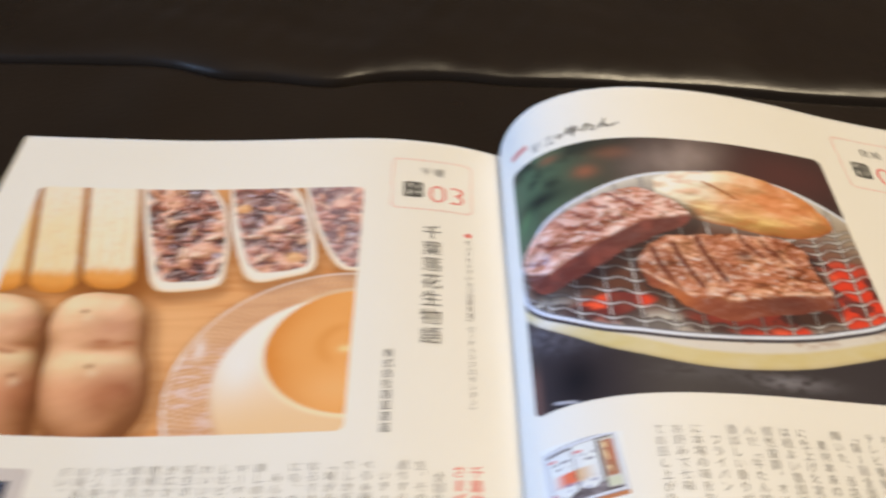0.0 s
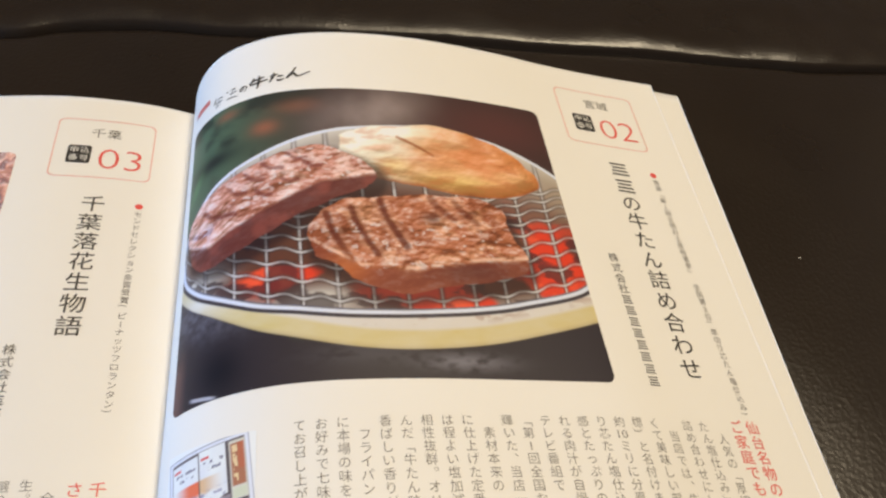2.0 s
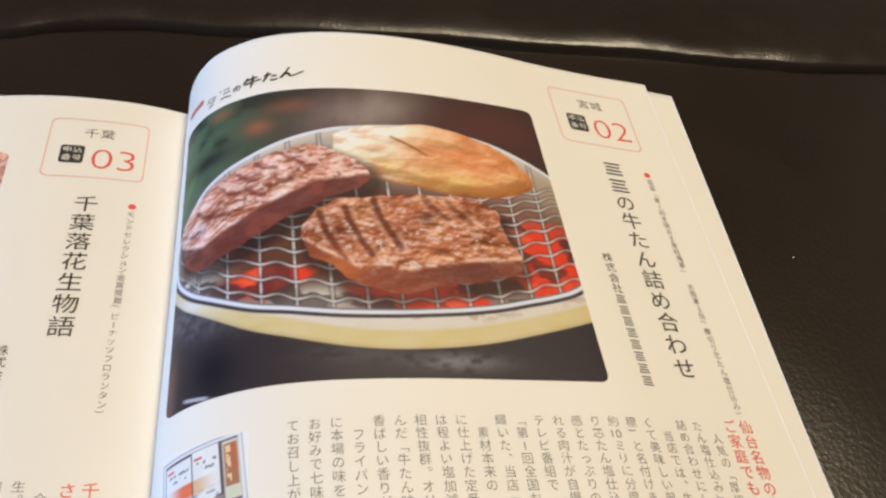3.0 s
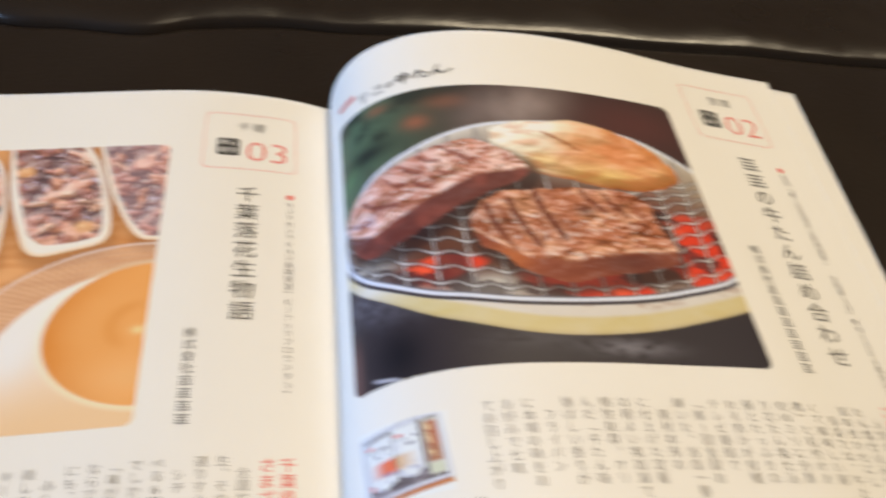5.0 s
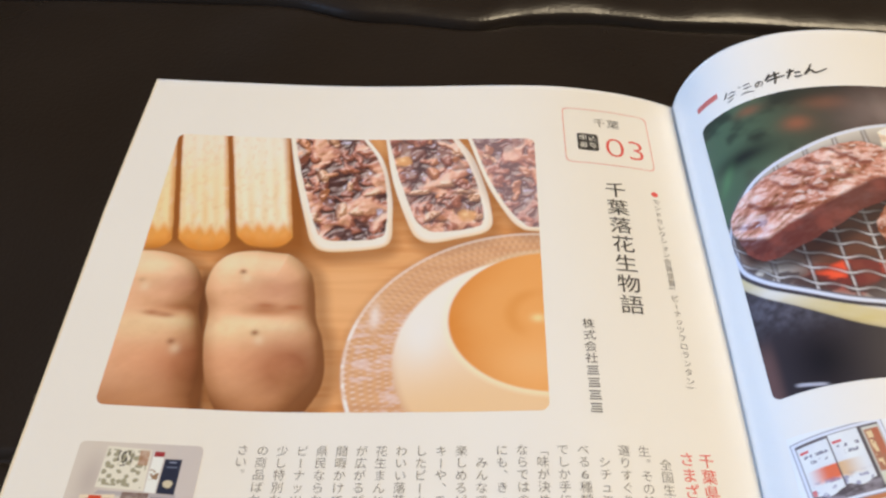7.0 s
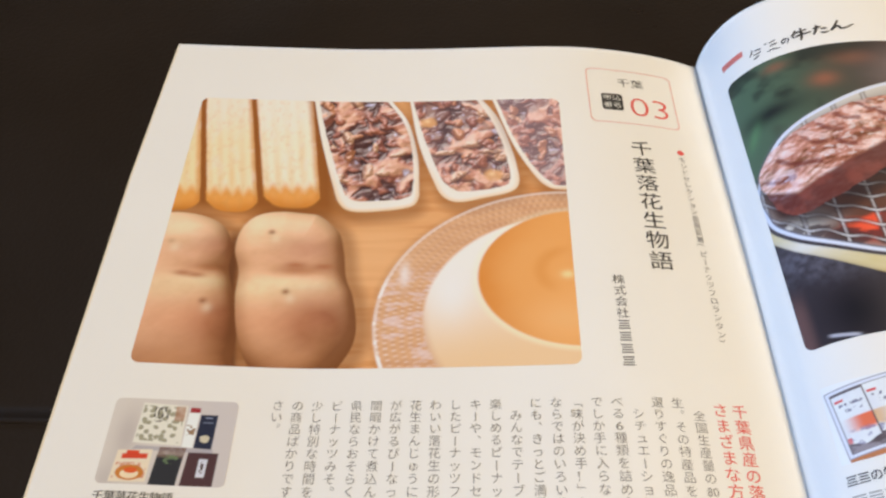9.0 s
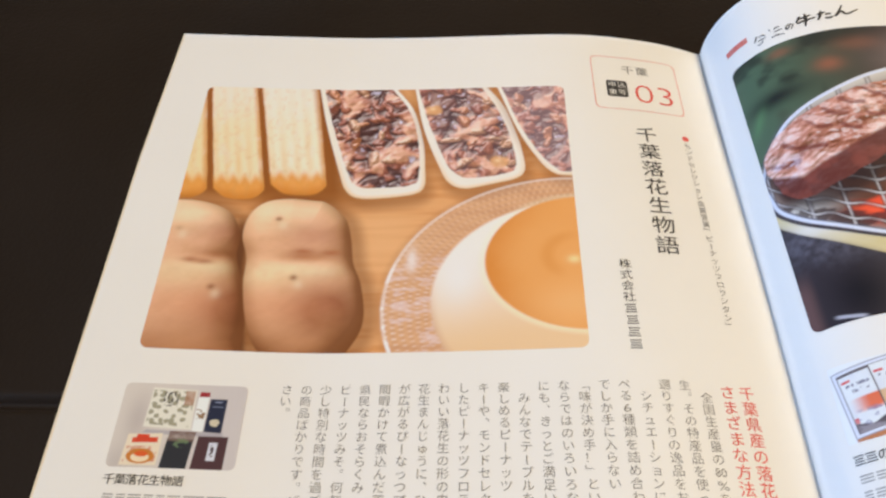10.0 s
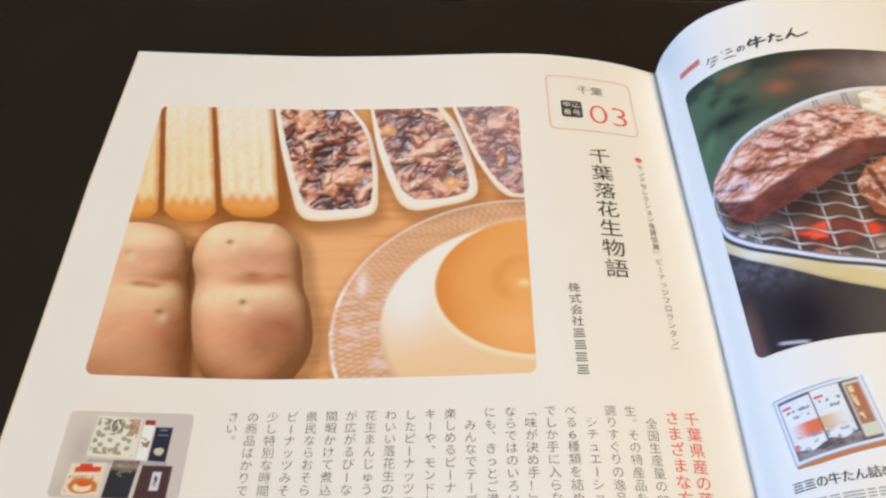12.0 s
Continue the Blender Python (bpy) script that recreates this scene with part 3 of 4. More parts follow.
def paint_sweets(p, q):
    """Fluted biscuits, nut tarts in paper boats, peanut-shaped buns, and a pudding on a glass plate, on a wooden board."""
    grain = cloud(p * 7 + 2 * cloud(p * 3, q * 3, 3), q * 60, 11, 4)
    img = blend(np.ones(p.shape + (3,)) * ink(222, 162, 106), ink(196, 124, 66), step(0.35, 0.75, grain) * 0.55)
    img = blend(img, ink(232, 178, 122), spot(p, q, 0.52, 0.62, 0.14, 0.2) * 0.7)
    img = blend(img, ink(176, 112, 60), spot(p, q, 0.30, 0.47, 0.22, 0.045) * 0.9)
    # biscuits
    img = blend(img, ink(146, 88, 44), step(0.40, 0.34, p - 0.10 * q) * step(0.52, 0.44, q))
    for left0, left1, right0, right1, low, tone in ((-0.15, -0.08, -0.002, 0.074, 0.492, 0.7), (0.007, 0.085, 0.140, 0.220, 0.488, 0.45), (0.148, 0.233, 0.313, 0.380, 0.466, 0.08)):
        a, b = left0 + (left1 - left0) * q / 0.49, right0 + (right1 - right0) * q / 0.49
        rag = 0.0026 * (cloud(p * 34, q * 34, 24, 3) - 0.5)
        t = (p + rag - a) / (b - a)
        body = step(0, 0.03, t) * step(1, 0.97, t) * step(0.0, 0.010, low - 0.045 * np.abs(2 * t - 1) ** 3 - q + rag)
        flute = 0.5 + 0.5 * np.cos(t * 6.283 * 4.6 + 0.9)
        c = blend(np.ones(p.shape + (3,)) * ink(249, 232, 188), ink(240, 206, 142), tone * np.ones(p.shape))
        c = blend(c, ink(224, 178, 108), (1 - flute) * (0.16 + 0.22 * step(0.1, 0.4, q)) * (0.6 + 0.8 * lattice(p * 30, q * 12, 26)))
        c = blend(c, ink(254, 246, 222), step(0.22, 0.0, q) * 0.45)
        c = blend(c, ink(226, 152, 76), step(0.385, 0.435, q + 0.022 * flute + (0.02 if tone < 0.3 else 0.0)) * 0.92)
        c = blend(c, ink(196, 118, 50), step(low - 0.05, low, q + 0.02 * np.abs(2 * t - 1)) * 0.65)
        c = blend(c, ink(206, 134, 70), step(0.07, 0.0, t) * 0.8 + step(0.86, 1.0, t) * 0.85)
        c = blend(c, ink(196, 146, 84), step(0.5, 0.8, cloud(p * 90, q * 60, 5, 3)) * 0.16)
        c = blend(c, ink(255, 248, 222), step(0.5, 0.8, cloud(p * 60, q * 30, 7, 3)) * 0.22 * step(0.42, 0.36, q))
        img = blend(img, c, body)
    # paper boats with nut filling
    rim_a = [(0.30, -0.08), (0.314, -0.006), (0.348, 0.17), (0.396, 0.365), (0.418, 0.437), (0.452, 0.469), (0.52, 0.470), (0.598, 0.456), (0.621, 0.425), (0.621, 0.36), (0.613, 0.241), (0.583, 0.097), (0.529, -0.01), (0.50, -0.08)]
    fill_a = [(0.32, -0.08), (0.332, -0.007), (0.370, 0.17), (0.422, 0.36), (0.452, 0.418), (0.52, 0.423), (0.585, 0.415), (0.601, 0.375), (0.592, 0.213), (0.565, 0.097), (0.512, -0.01), (0.49, -0.08)]
    rim_b = [(0.57, -0.08), (0.583, -0.009), (0.613, 0.185), (0.658, 0.351), (0.685, 0.417), (0.726, 0.440), (0.79, 0.426), (0.857, 0.405), (0.880, 0.370), (0.876, 0.30), (0.864, 0.224), (0.832, 0.092), (0.788, -0.001), (0.75, -0.08)]
    fill_b = [(0.585, -0.08), (0.596, -0.009), (0.631, 0.157), (0.678, 0.325), (0.709, 0.379), (0.745, 0.392), (0.828, 0.379), (0.853, 0.346), (0.839, 0.222), (0.805, 0.091), (0.766, -0.002), (0.73, -0.08)]
    rim_c = [(0.79, -0.08), (0.815, 0.0), (0.865, 0.195), (0.913, 0.322), (0.948, 0.383), (0.992, 0.401), (1.12, 0.39), (1.12, -0.08)]
    fill_c = [(0.805, -0.08), (0.831, 0.001), (0.878, 0.182), (0.925, 0.302), (0.961, 0.361), (0.995, 0.380), (1.12, 0.36), (1.12, -0.08)]
    for n, (rim, fill) in enumerate(((rim_a, fill_a), (rim_b, fill_b), (rim_c, fill_c))):
        img = blend(img, ink(134, 80, 40), step(-0.035, 0.01, inside(p - 0.008, q - 0.028, rim)) * 0.55)
        side = inside(p, q, rim)
        c = blend(np.ones(p.shape + (3,)) * ink(248, 234, 202), ink(226, 186, 132), step(0.016, 0.0, side) * step(0.2, 0.5, q) * 0.9)
        c = blend(c, ink(238, 214, 168), cloud(p * 14, q * 14, 30 + n) * 0.4)
        img = blend(img, c, step(-0.002, 0.002, side))
        x, y = p + 0.03 * cloud(p * 16, q * 16, 61 + n), q * ASPECT + 0.03 * cloud(p * 16, q * 16, 71 + n)
        turn = (0.5, -0.35, 0.2)[n]
        xr, yr = x * np.cos(turn) + y * np.sin(turn), -x * np.sin(turn) + y * np.cos(turn)
        lump = cloud(xr * 15, yr * 15, 90 + n, 3)
        flake = cloud(xr * 28 + 2 * lump, yr * 26 - 2 * lump, 95 + n, 3)
        ridge = 1 - np.abs(2 * flake - 1)
        c = np.ones(p.shape + (3,)) * ink(180, 116, 92)
        c = blend(c, ink(210, 146, 112), step(0.46, 0.56, flake))
        c = blend(c, ink(230, 176, 138), step(0.56, 0.66, flake) * 0.9)
        c = blend(c, ink(84, 46, 42), step(0.45, 0.34, lump) * 0.75)
        c = blend(c, ink(56, 32, 34), step(0.44, 0.34, flake) * 0.85)
        c = blend(c, ink(206, 196, 204), step(0.66, 0.78, cloud(p * 60, q * 60, 101 + n, 2)) * step(0.48, 0.36, lump) * 0.8)
        rng = np.random.RandomState(120 + n)
        lo, hi = np.min(fill, axis=0), np.max(fill, axis=0)
        height = 0.05 * lump + 0.03 * flake + 0.012 * ridge
        for _ in range(34):
            cp, cq, turn = rng.uniform(lo[0], hi[0]), rng.uniform(-0.02, hi[1]), rng.uniform(-0.9, 2.2)
            size, wide, tone = rng.uniform(0.014, 0.032), rng.uniform(0.008, 0.017), rng.rand()
            along = (p - cp) * np.cos(turn) + (q - cq) * ASPECT * np.sin(turn)
            side = -(p - cp) * np.sin(turn) + (q - cq) * ASPECT * np.cos(turn)
            far = np.hypot(np.abs(along) / size, np.abs(side + rng.uniform(-12, 12) * along**2) / wide) + 0.9 * (cloud(p * 45, q * 45, 41 + n, 2) - 0.5)
            c = blend(c, ink(52, 30, 30), step(1.5, 0.9, far) * 0.65 * step(-0.5, 0.6, side / wide))
            face = blend(np.ones(p.shape + (3,)) * (ink(212, 146, 102), ink(186, 118, 88), ink(234, 188, 150), ink(170, 106, 84))[int(tone * 3.99)], ink(118, 64, 50), step(0.1, 1.0, side / wide + 0.5 * (flake - 0.5)) * 0.75)
            c = blend(c, face, step(1.05, 0.85, far) * 0.92)
            height = height + 0.015 * step(1.2, 0.3, far)
        c = relief(c, height, 0.7, 0.5, 7)
        c = blend(c, ink(214, 180, 172), (0.02 + 0.24 * (n == 2) + 0.08 * (n == 1)) * np.ones(p.shape))
        img = blend(img, c, step(-0.007, -0.002, inside(p, q, fill) + 0.004 * (cloud(p * 60, q * 60, 39) - 0.5)))
    for cp, cq, r in ((0.815, 0.335, 0.024), (0.64, 0.10, 0.022)):
        img = blend(img, ink(222, 166, 112), step(1.3, 0.7, np.hypot((p - cp) / r, (q - cq) / r) + 0.5 * (cloud(p * 50, q * 50, 28) - 0.5)) * 0.85)
        img = blend(img, ink(244, 204, 150), spot(p, q, cp - 0.004, cq - 0.006, 0.008, 0.008) * 0.8)
    # peanut-shaped buns
    buns = (
        ([(-0.10, 0.52), (-0.02, 0.495), (0.066, 0.497), (0.136, 0.533), (0.172, 0.61), (0.174, 0.69), (0.192, 0.76), (0.217, 0.86), (0.224, 0.97), (0.20, 1.08), (-0.12, 1.08)], -0.125),
        ([(0.290, 0.474), (0.222, 0.490), (0.186, 0.54), (0.178, 0.62), (0.198, 0.70), (0.202, 0.79), (0.224, 0.91), (0.262, 1.00), (0.33, 1.07), (0.42, 1.05), (0.475, 0.97), (0.494, 0.89), (0.480, 0.78), (0.458, 0.71), (0.446, 0.62), (0.426, 0.545), (0.366, 0.482)], 0.085),
    )
    img = blend(img, ink(84, 48, 26), step(0.026, 0.006, np.abs(p - (0.178 + 0.10 * (q - 0.6) * step(0.6, 1, q)))) * step(0.53, 0.62, q) * 0.95)
    for n, (shape, shift) in enumerate(buns):
        d = inside(p, q, shape)
        img = blend(img, ink(110, 64, 34), step(-0.04, 0.0, inside(p - 0.012, q - 0.012, shape)) * 0.5)
        x = p - shift
        c = np.ones(p.shape + (3,)) * ink(236, 186, 142)
        c = blend(c, ink(246, 208, 158), spot(x, q, 0.18, 0.565, 0.09, 0.05) * 0.75 + spot(x, q, 0.16, 0.76, 0.11, 0.045))
        c = blend(c, ink(196, 140, 108), spot(x, q, 0.27, 0.61, 0.10, 0.06) * 0.8)
        c = blend(c, ink(176, 112, 74), spot(x, q, 0.255, 0.688, 0.06, 0.018) * 0.8)
        c = blend(c, ink(250, 222, 172), spot(x, q, 0.26, 0.735, 0.09, 0.022) * 0.8)
        c = blend(c, ink(134, 74, 50), spot(x, q, 0.318, 0.87, 0.08, 0.085) * 1.3)
        c = blend(c, ink(206, 136, 96), spot(x, q, 0.22, 0.86, 0.14, 0.07) * 0.5)
        c = blend(c, ink(190, 130, 90), step(0.4, 0.8, cloud(p * 40, q * 40, 47 + n, 3)) * 0.12)
        c = blend(c, ink(118, 70, 42), spot(x, q, 0.33, 0.93, 0.05, 0.06) * 0.5)
        c = blend(c, ink(158, 98, 58), step(0.84, 1.02, q) * 0.85)
        c = blend(c, ink(150, 90, 50), step(0.036, 0.0, d) * 0.75 * step(0.05, 0.25, x))
        c = blend(c, ink(238, 206, 158), step(0.045, 0.01, d) * step(0.62, 0.5, q) * 0.5)
        c = blend(c, ink(214, 158, 108), 0.35 * cloud(p * 12, q * 12, 50 + n))
        dome = 0.10 * np.sqrt(np.clip(d, 0, 0.085) / 0.085 * (2 - np.clip(d, 0, 0.085) / 0.085) + 1e-5)
        dome = dome - 0.007 * spot(x, q, 0.27, 0.695, 0.09, 0.03) + 0.004 * cloud(p * 10, q * 10, 58 + n)
        c = relief(c, dome, 0.72, 0.06, 24)
        for cp, cq in (((0.129, 0.80), (0.02, 0.60)), ((0.261, 0.553), (0.318, 0.760)))[n]:
            c = blend(c, ink(146, 92, 58), spot(p, q, cp, cq, 0.009, 0.009) * (0.3 if cq == 0.60 else 0.85))
            c = blend(c, ink(252, 228, 184), spot(p, q, cp + 0.012, cq + 0.022, 0.012, 0.016) * 0.35)
        for cp, cq in (((0.066, 0.71), (0.10, 0.715)), ((0.332, 0.668), (0.40, 0.672)))[n]:
            c = blend(c, ink(166, 100, 64), spot(p, q, cp, cq, 0.024, 0.010) * 0.75)
        img = blend(img, c, step(-0.0015, 0.0025, d))
    # glass plate
    r = np.hypot((p - 0.98) / 0.449, (q - 0.86) / 0.451)
    a = np.arctan2(q - 0.86, p - 0.98)
    img = blend(img, ink(150, 98, 60), step(1.05, 1.0, r) * 0.25)
    c = img * 0.76 + 0.24 * ink(236, 204, 166)
    weave = np.sin(a * 150 + 6 * cloud(p * 6, q * 6, 4)) * np.sin(r * 74 + 3 * cloud(p * 8, q * 8, 6))
    c = blend(c, ink(186, 138, 106), step(0.15, 0.9, weave) * (0.2 + 0.35 * lattice(p * 22, q * 22, 9)))
    c = blend(c, ink(250, 236, 222), step(0.25, 0.95, -weave) * (0.12 + 0.5 * step(0.6, 0.95, q) * lattice(p * 30, q * 20, 14)))
    c = blend(c, ink(236, 216, 206), step(0.5, 0.75, cloud(p * 30, q * 60, 19, 3)) * 0.45 * step(0.62, 0.8, q))
    c = blend(c, ink(255, 246, 236), spot(p, q, 0.598, 0.70, 0.012, 0.04) * 0.7)
    img = blend(img, c, step(1.0, 0.99, r))
    sparkle = 0.45 + 0.55 * step(0.45, 0.7, cloud(p * 40, q * 40, 2, 2)) * step(0.6, 0.8, q)
    img = blend(img, ink(252, 234, 206), step(0.016, 0.004, np.abs(r - 0.992)) * sparkle)
    # cup and pudding
    r = np.hypot((p - 0.98) / 0.336, (q - 0.845) / 0.34)
    c = blend(np.ones(p.shape + (3,)) * ink(250, 232, 200), ink(230, 190, 138), step(0.66, 1.02, q + 0.25 * (p - 0.7)) * 0.95)
    c = blend(c, ink(255, 248, 234), spot(p, q, 0.71, 0.75, 0.05, 0.10))
    c = blend(c, ink(206, 160, 120), step(0.93, 1.0, r) * step(0.75, 0.95, q) * 0.6)
    img = blend(img, c, step(1.012, 0.972, r))
    r = np.hypot((p - 1.018) / 0.247, (q - 0.716) / 0.232)
    img = blend(img, ink(250, 226, 180), step(1.09, 1.01, r) * (0.30 + 0.30 * step(0.7, 0.9, q)))
    c = blend(np.ones(p.shape + (3,)) * ink(226, 158, 92), ink(208, 128, 60), step(0.55, 1.0, r) * step(0.98, 0.75, p) * 0.9)
    c = blend(c, ink(238, 182, 120), spot(p, q, 0.99, 0.86, 0.10, 0.06) * 0.5 + 0.25 * cloud(p * 9, q * 9, 13))
    swirl = np.abs(np.hypot((p - 0.985) / 0.07, (q - 0.70) / 0.075) - 0.9)
    c = blend(c, ink(204, 130, 60), step(0.4, 0.0, swirl) * 0.35 * step(1.0, 0.93, p + 0.3 * (q - 0.7)))
    c = blend(c, ink(250, 214, 150), spot(p, q, 0.985, 0.715, 0.016, 0.014) * 0.8)
    img = blend(img, c, step(1.008, 0.972, r))
    return img * (1.035, 0.975, 0.96)


RIM = [(-0.015, 0.50), (0.012, 0.42), (0.076, 0.331), (0.144, 0.282), (0.234, 0.24), (0.327, 0.199), (0.42, 0.17), (0.502, 0.158), (0.638, 0.148), (0.809, 0.17),
       (0.931, 0.23), (1.03, 0.32), (1.07, 0.45), (1.06, 0.62), (0.988, 0.724), (0.827, 0.782), (0.716, 0.807), (0.609, 0.819), (0.505, 0.823), (0.405, 0.819),
       (0.309, 0.802), (0.209, 0.774), (0.094, 0.703), (0.034, 0.645), (0.001, 0.588)]


def paint_meat(c, p, q, seed, dark, mid, light, gloss):
    """Seared meat: broad browning, sinewy grain and wet highlights."""
    c = blend(c, ink(*mid), np.ones(p.shape))
    warp = cloud(p * 10, q * 10, seed)
    c = blend(c, ink(*dark), step(0.42, 0.68, cloud(p * 14 + 2 * warp, q * 16, seed + 5)) * 0.8)
    c = blend(c, ink(*light), step(0.5, 0.7, cloud(p * 22 - warp, q * 24 + warp, seed + 9)) * 0.75)
    grain = cloud(p * 60 + 9 * warp, q * 44 + 6 * warp, seed + 12, 3)
    c = blend(c, ink(*dark), step(0.55, 0.75, grain) * 0.45)
    c = blend(c, ink(*dark), step(0.56, 0.74, cloud(p * 40 + 5 * warp, q * 52, seed + 15, 3)) * 0.45)
    c = relief(c, 0.034 * cloud(p * 12, q * 15, seed + 2, 3) + 0.014 * cloud(p * 34 + 2 * warp, q * 46, seed + 3, 2) + 0.004 * cloud(p * 90, q * 110, seed + 4, 2), 0.8, gloss * 0.55, 14)
    return blend(c, ink(246, 218, 198), step(0.64, 0.76, cloud(p * 64 + 6 * warp, q * 84, seed + 18, 2)) * step(0.42, 0.6, cloud(p * 9, q * 11, seed + 21, 2)) * 0.75 * gloss)


def paint_grill(p, q):
    """Two scored slices of beef tongue and a golden fillet on a wire net over glowing charcoal in a cream clay bowl."""
    img = np.ones(p.shape + (3,)) * ink(66, 46, 40)
    blot = cloud(p * 5, q * 5, 200)
    img = blend(img, ink(84, 98, 72), step(0.46, 0.02, p) * step(0.30, 0.62, blot + 0.12))
    img = blend(img, ink(44, 44, 36), step(0.5, 0.7, cloud(p * 7, q * 9, 205)) * step(0.6, 0.2, p) * 0.8)
    img = blend(img, ink(150, 92, 66), (spot(p, q, 0.246, 0.142, 0.035, 0.03) + 0.7 * spot(p, q, 0.142, 0.04, 0.03, 0.02) + 0.5 * spot(p, q, 0.33, 0.07, 0.06, 0.03)) * 0.8)
    img = blend(img, ink(34, 32, 30), spot(p - 0.5 * (0.2 - q), q, 0.10, 0.21, 0.08, 0.035) * 0.9)
    img = blend(img, ink(98, 128, 84), spot(p + 0.4 * (q - 0.27), q, 0.034, 0.27, 0.016, 0.045) * 0.7)
    img = blend(img, ink(160, 138, 122), spot(p - 0.5 * (0.1 - q), q, 0.52, 0.09, 0.12, 0.10) * 0.85 * cloud(p * 8, q * 6, 209) * 1.5)
    img = blend(img, ink(94, 52, 44), spot(p, q, 0.86, 0.12, 0.18, 0.10) * 0.6)
    # stand below the bowl
    low = step(0.0, 0.05, q - np.interp(p, (0, 0.3, 0.6, 1.0), (0.62, 0.85, 0.89, 0.79)))
    img = blend(img, ink(52, 43, 42), low)
    img = blend(img, ink(118, 108, 104), low * (spot(p, q, 0.66, 0.955, 0.09, 0.022) + 0.2 * spot(p, q, 0.45, 0.93, 0.12, 0.03)) * step(0.2, 0.6, cloud(p * 40, q * 60, 212)))
    img = blend(img, ink(112, 104, 104), low * spot(p - 0.6 * (q - 0.75), q, 0.08, 0.75, 0.10, 0.07) * cloud(p * 70, q * 70, 215, 2))
    img = blend(img, ink(28, 24, 26), low * spot(p, q, 0.13, 0.93, 0.06, 0.08))
    img = blend(img, ink(120, 84, 72), low * step(0.045, 0.01, p) * step(0.80, 0.9, q) * 0.6)
    img = blend(img, ink(200, 190, 184), step(0.007, 0.002, np.abs(q - 0.985 - 0.25 * (p - 0.08))) * step(0.05, 0.07, p) * step(0.13, 0.11, p) * 0.8)
    # bowl
    bowl = [(-0.06, 0.45), (-0.03, 0.60), (0.03, 0.69), (0.098, 0.753), (0.209, 0.836), (0.305, 0.877), (0.402, 0.906), (0.498, 0.919), (0.598, 0.918), (0.702, 0.906),
            (0.809, 0.881), (0.988, 0.823), (1.10, 0.76), (1.15, 0.5), (0.9, 0.4), (0.5, 0.4), (0.1, 0.4)]
    d = inside(p, q, bowl)
    c = blend(np.ones(p.shape + (3,)) * ink(214, 196, 172), ink(206, 180, 120), step(0.052, 0.040, d))
    c = blend(c, ink(176, 148, 96), step(0.014, 0.0, d) * 0.6)
    c = blend(c, ink(232, 220, 206), spot(p, q, 0.10, 0.70, 0.10, 0.05) * 0.6 + 0.25 * cloud(p * 20, q * 30, 220))
    c = blend(c, ink(160, 118, 92), step(0.56, 0.70, cloud(p * 26, q * 40, 223)) * 0.5 * step(0.045, 0.07, d))
    img = blend(img, c, step(-0.002, 0.002, d))
    # inside of the bowl and charcoal
    net = inside(p, q, RIM)
    c = np.ones(p.shape + (3,)) * ink(96, 58, 42)
    c = blend(c, ink(212, 196, 172), step(0.40, 0.20, q - 0.10 * p) * 0.6 + step(0.05, 0.0, net) * 0.4 + spot(p, q, 0.36, 0.77, 0.07, 0.035) + spot(p, q, 0.08, 0.64, 0.06, 0.04))
    c = blend(c, ink(168, 144, 116), spot(p, q, 0.99, 0.36, 0.07, 0.10) * 0.8)
    c = blend(c, ink(134, 92, 72), spot(p, q, 0.90, 0.48, 0.08, 0.08) * 0.8)
    glow = step(0.32, 0.52, 0.75 * cloud(p * 9, q * 12, 231) + 0.55 * (spot(p, q, 0.62, 0.77, 0.18, 0.06) + spot(p, q, 0.93, 0.64, 0.10, 0.12) + 0.8 * spot(p, q, 0.27, 0.69, 0.09, 0.04)) - 0.16)
    glow = glow * np.clip(spot(p, q, 0.65, 0.76, 0.24, 0.08) + spot(p, q, 0.92, 0.62, 0.11, 0.14) + spot(p, q, 0.27, 0.69, 0.10, 0.05), 0, 1)
    c = blend(c, ink(214, 72, 50), glow * 1.5)
    c = blend(c, ink(238, 102, 70), step(0.5, 0.75, cloud(p * 16, q * 18, 238)) * glow)
    c = blend(c, ink(60, 40, 38), step(0.52, 0.62, cloud(p * 14, q * 18, 241)) * step(0.40, 0.5, q) * 0.8)
    img = blend(img, c, step(0.0, 0.004, net))
    # wire net
    front = np.interp(p, (-0.02, 0.001, 0.034, 0.094, 0.209, 0.309, 0.405, 0.505, 0.609, 0.716, 0.827, 0.988, 1.05), (0.55, 0.588, 0.645, 0.703, 0.774, 0.802, 0.819, 0.823, 0.819, 0.807, 0.782, 0.724, 0.70))
    across = (p - 0.010 - 0.02 * (0.7 - q) * (p - 0.5)) / 0.0775
    near = np.abs(across - np.round(across)) * 0.0775
    wave = np.cos(across * 6.283)
    img = blend(img, ink(70, 54, 48), step(0.007, 0.004, np.abs(near - 0.002)) * step(0, 0.006, net) * 0.5)
    img = blend(img, ink(192, 178, 162), step(0.0040, 0.0018, near) * step(0, 0.006, net) * (0.65 + 0.35 * step(-0.2, 0.6, np.cos(q * 6.283 / 0.06))))
    for k in range(1, 10):
        row = front - 0.056 * k * (1 - 0.026 * k) + 0.0055 * wave + 0.012
        far = np.abs(q - row) * ASPECT
        keep = step(0, 0.006, net)
        img = blend(img, ink(64, 48, 44), step(0.007, 0.004, np.abs(far - 0.003)) * keep * 0.4)
        img = blend(img, ink(200, 188, 172), step(0.0040, 0.0018, far) * keep * (0.65 + 0.3 * wave))
    img = blend(img, ink(108, 100, 100), step(0.014, 0.010, np.abs(net - 0.004)) * step(0.2, 0.6, q))
    img = blend(img, ink(218, 210, 204), step(0.0062, 0.0036, np.abs(net - 0.007)))
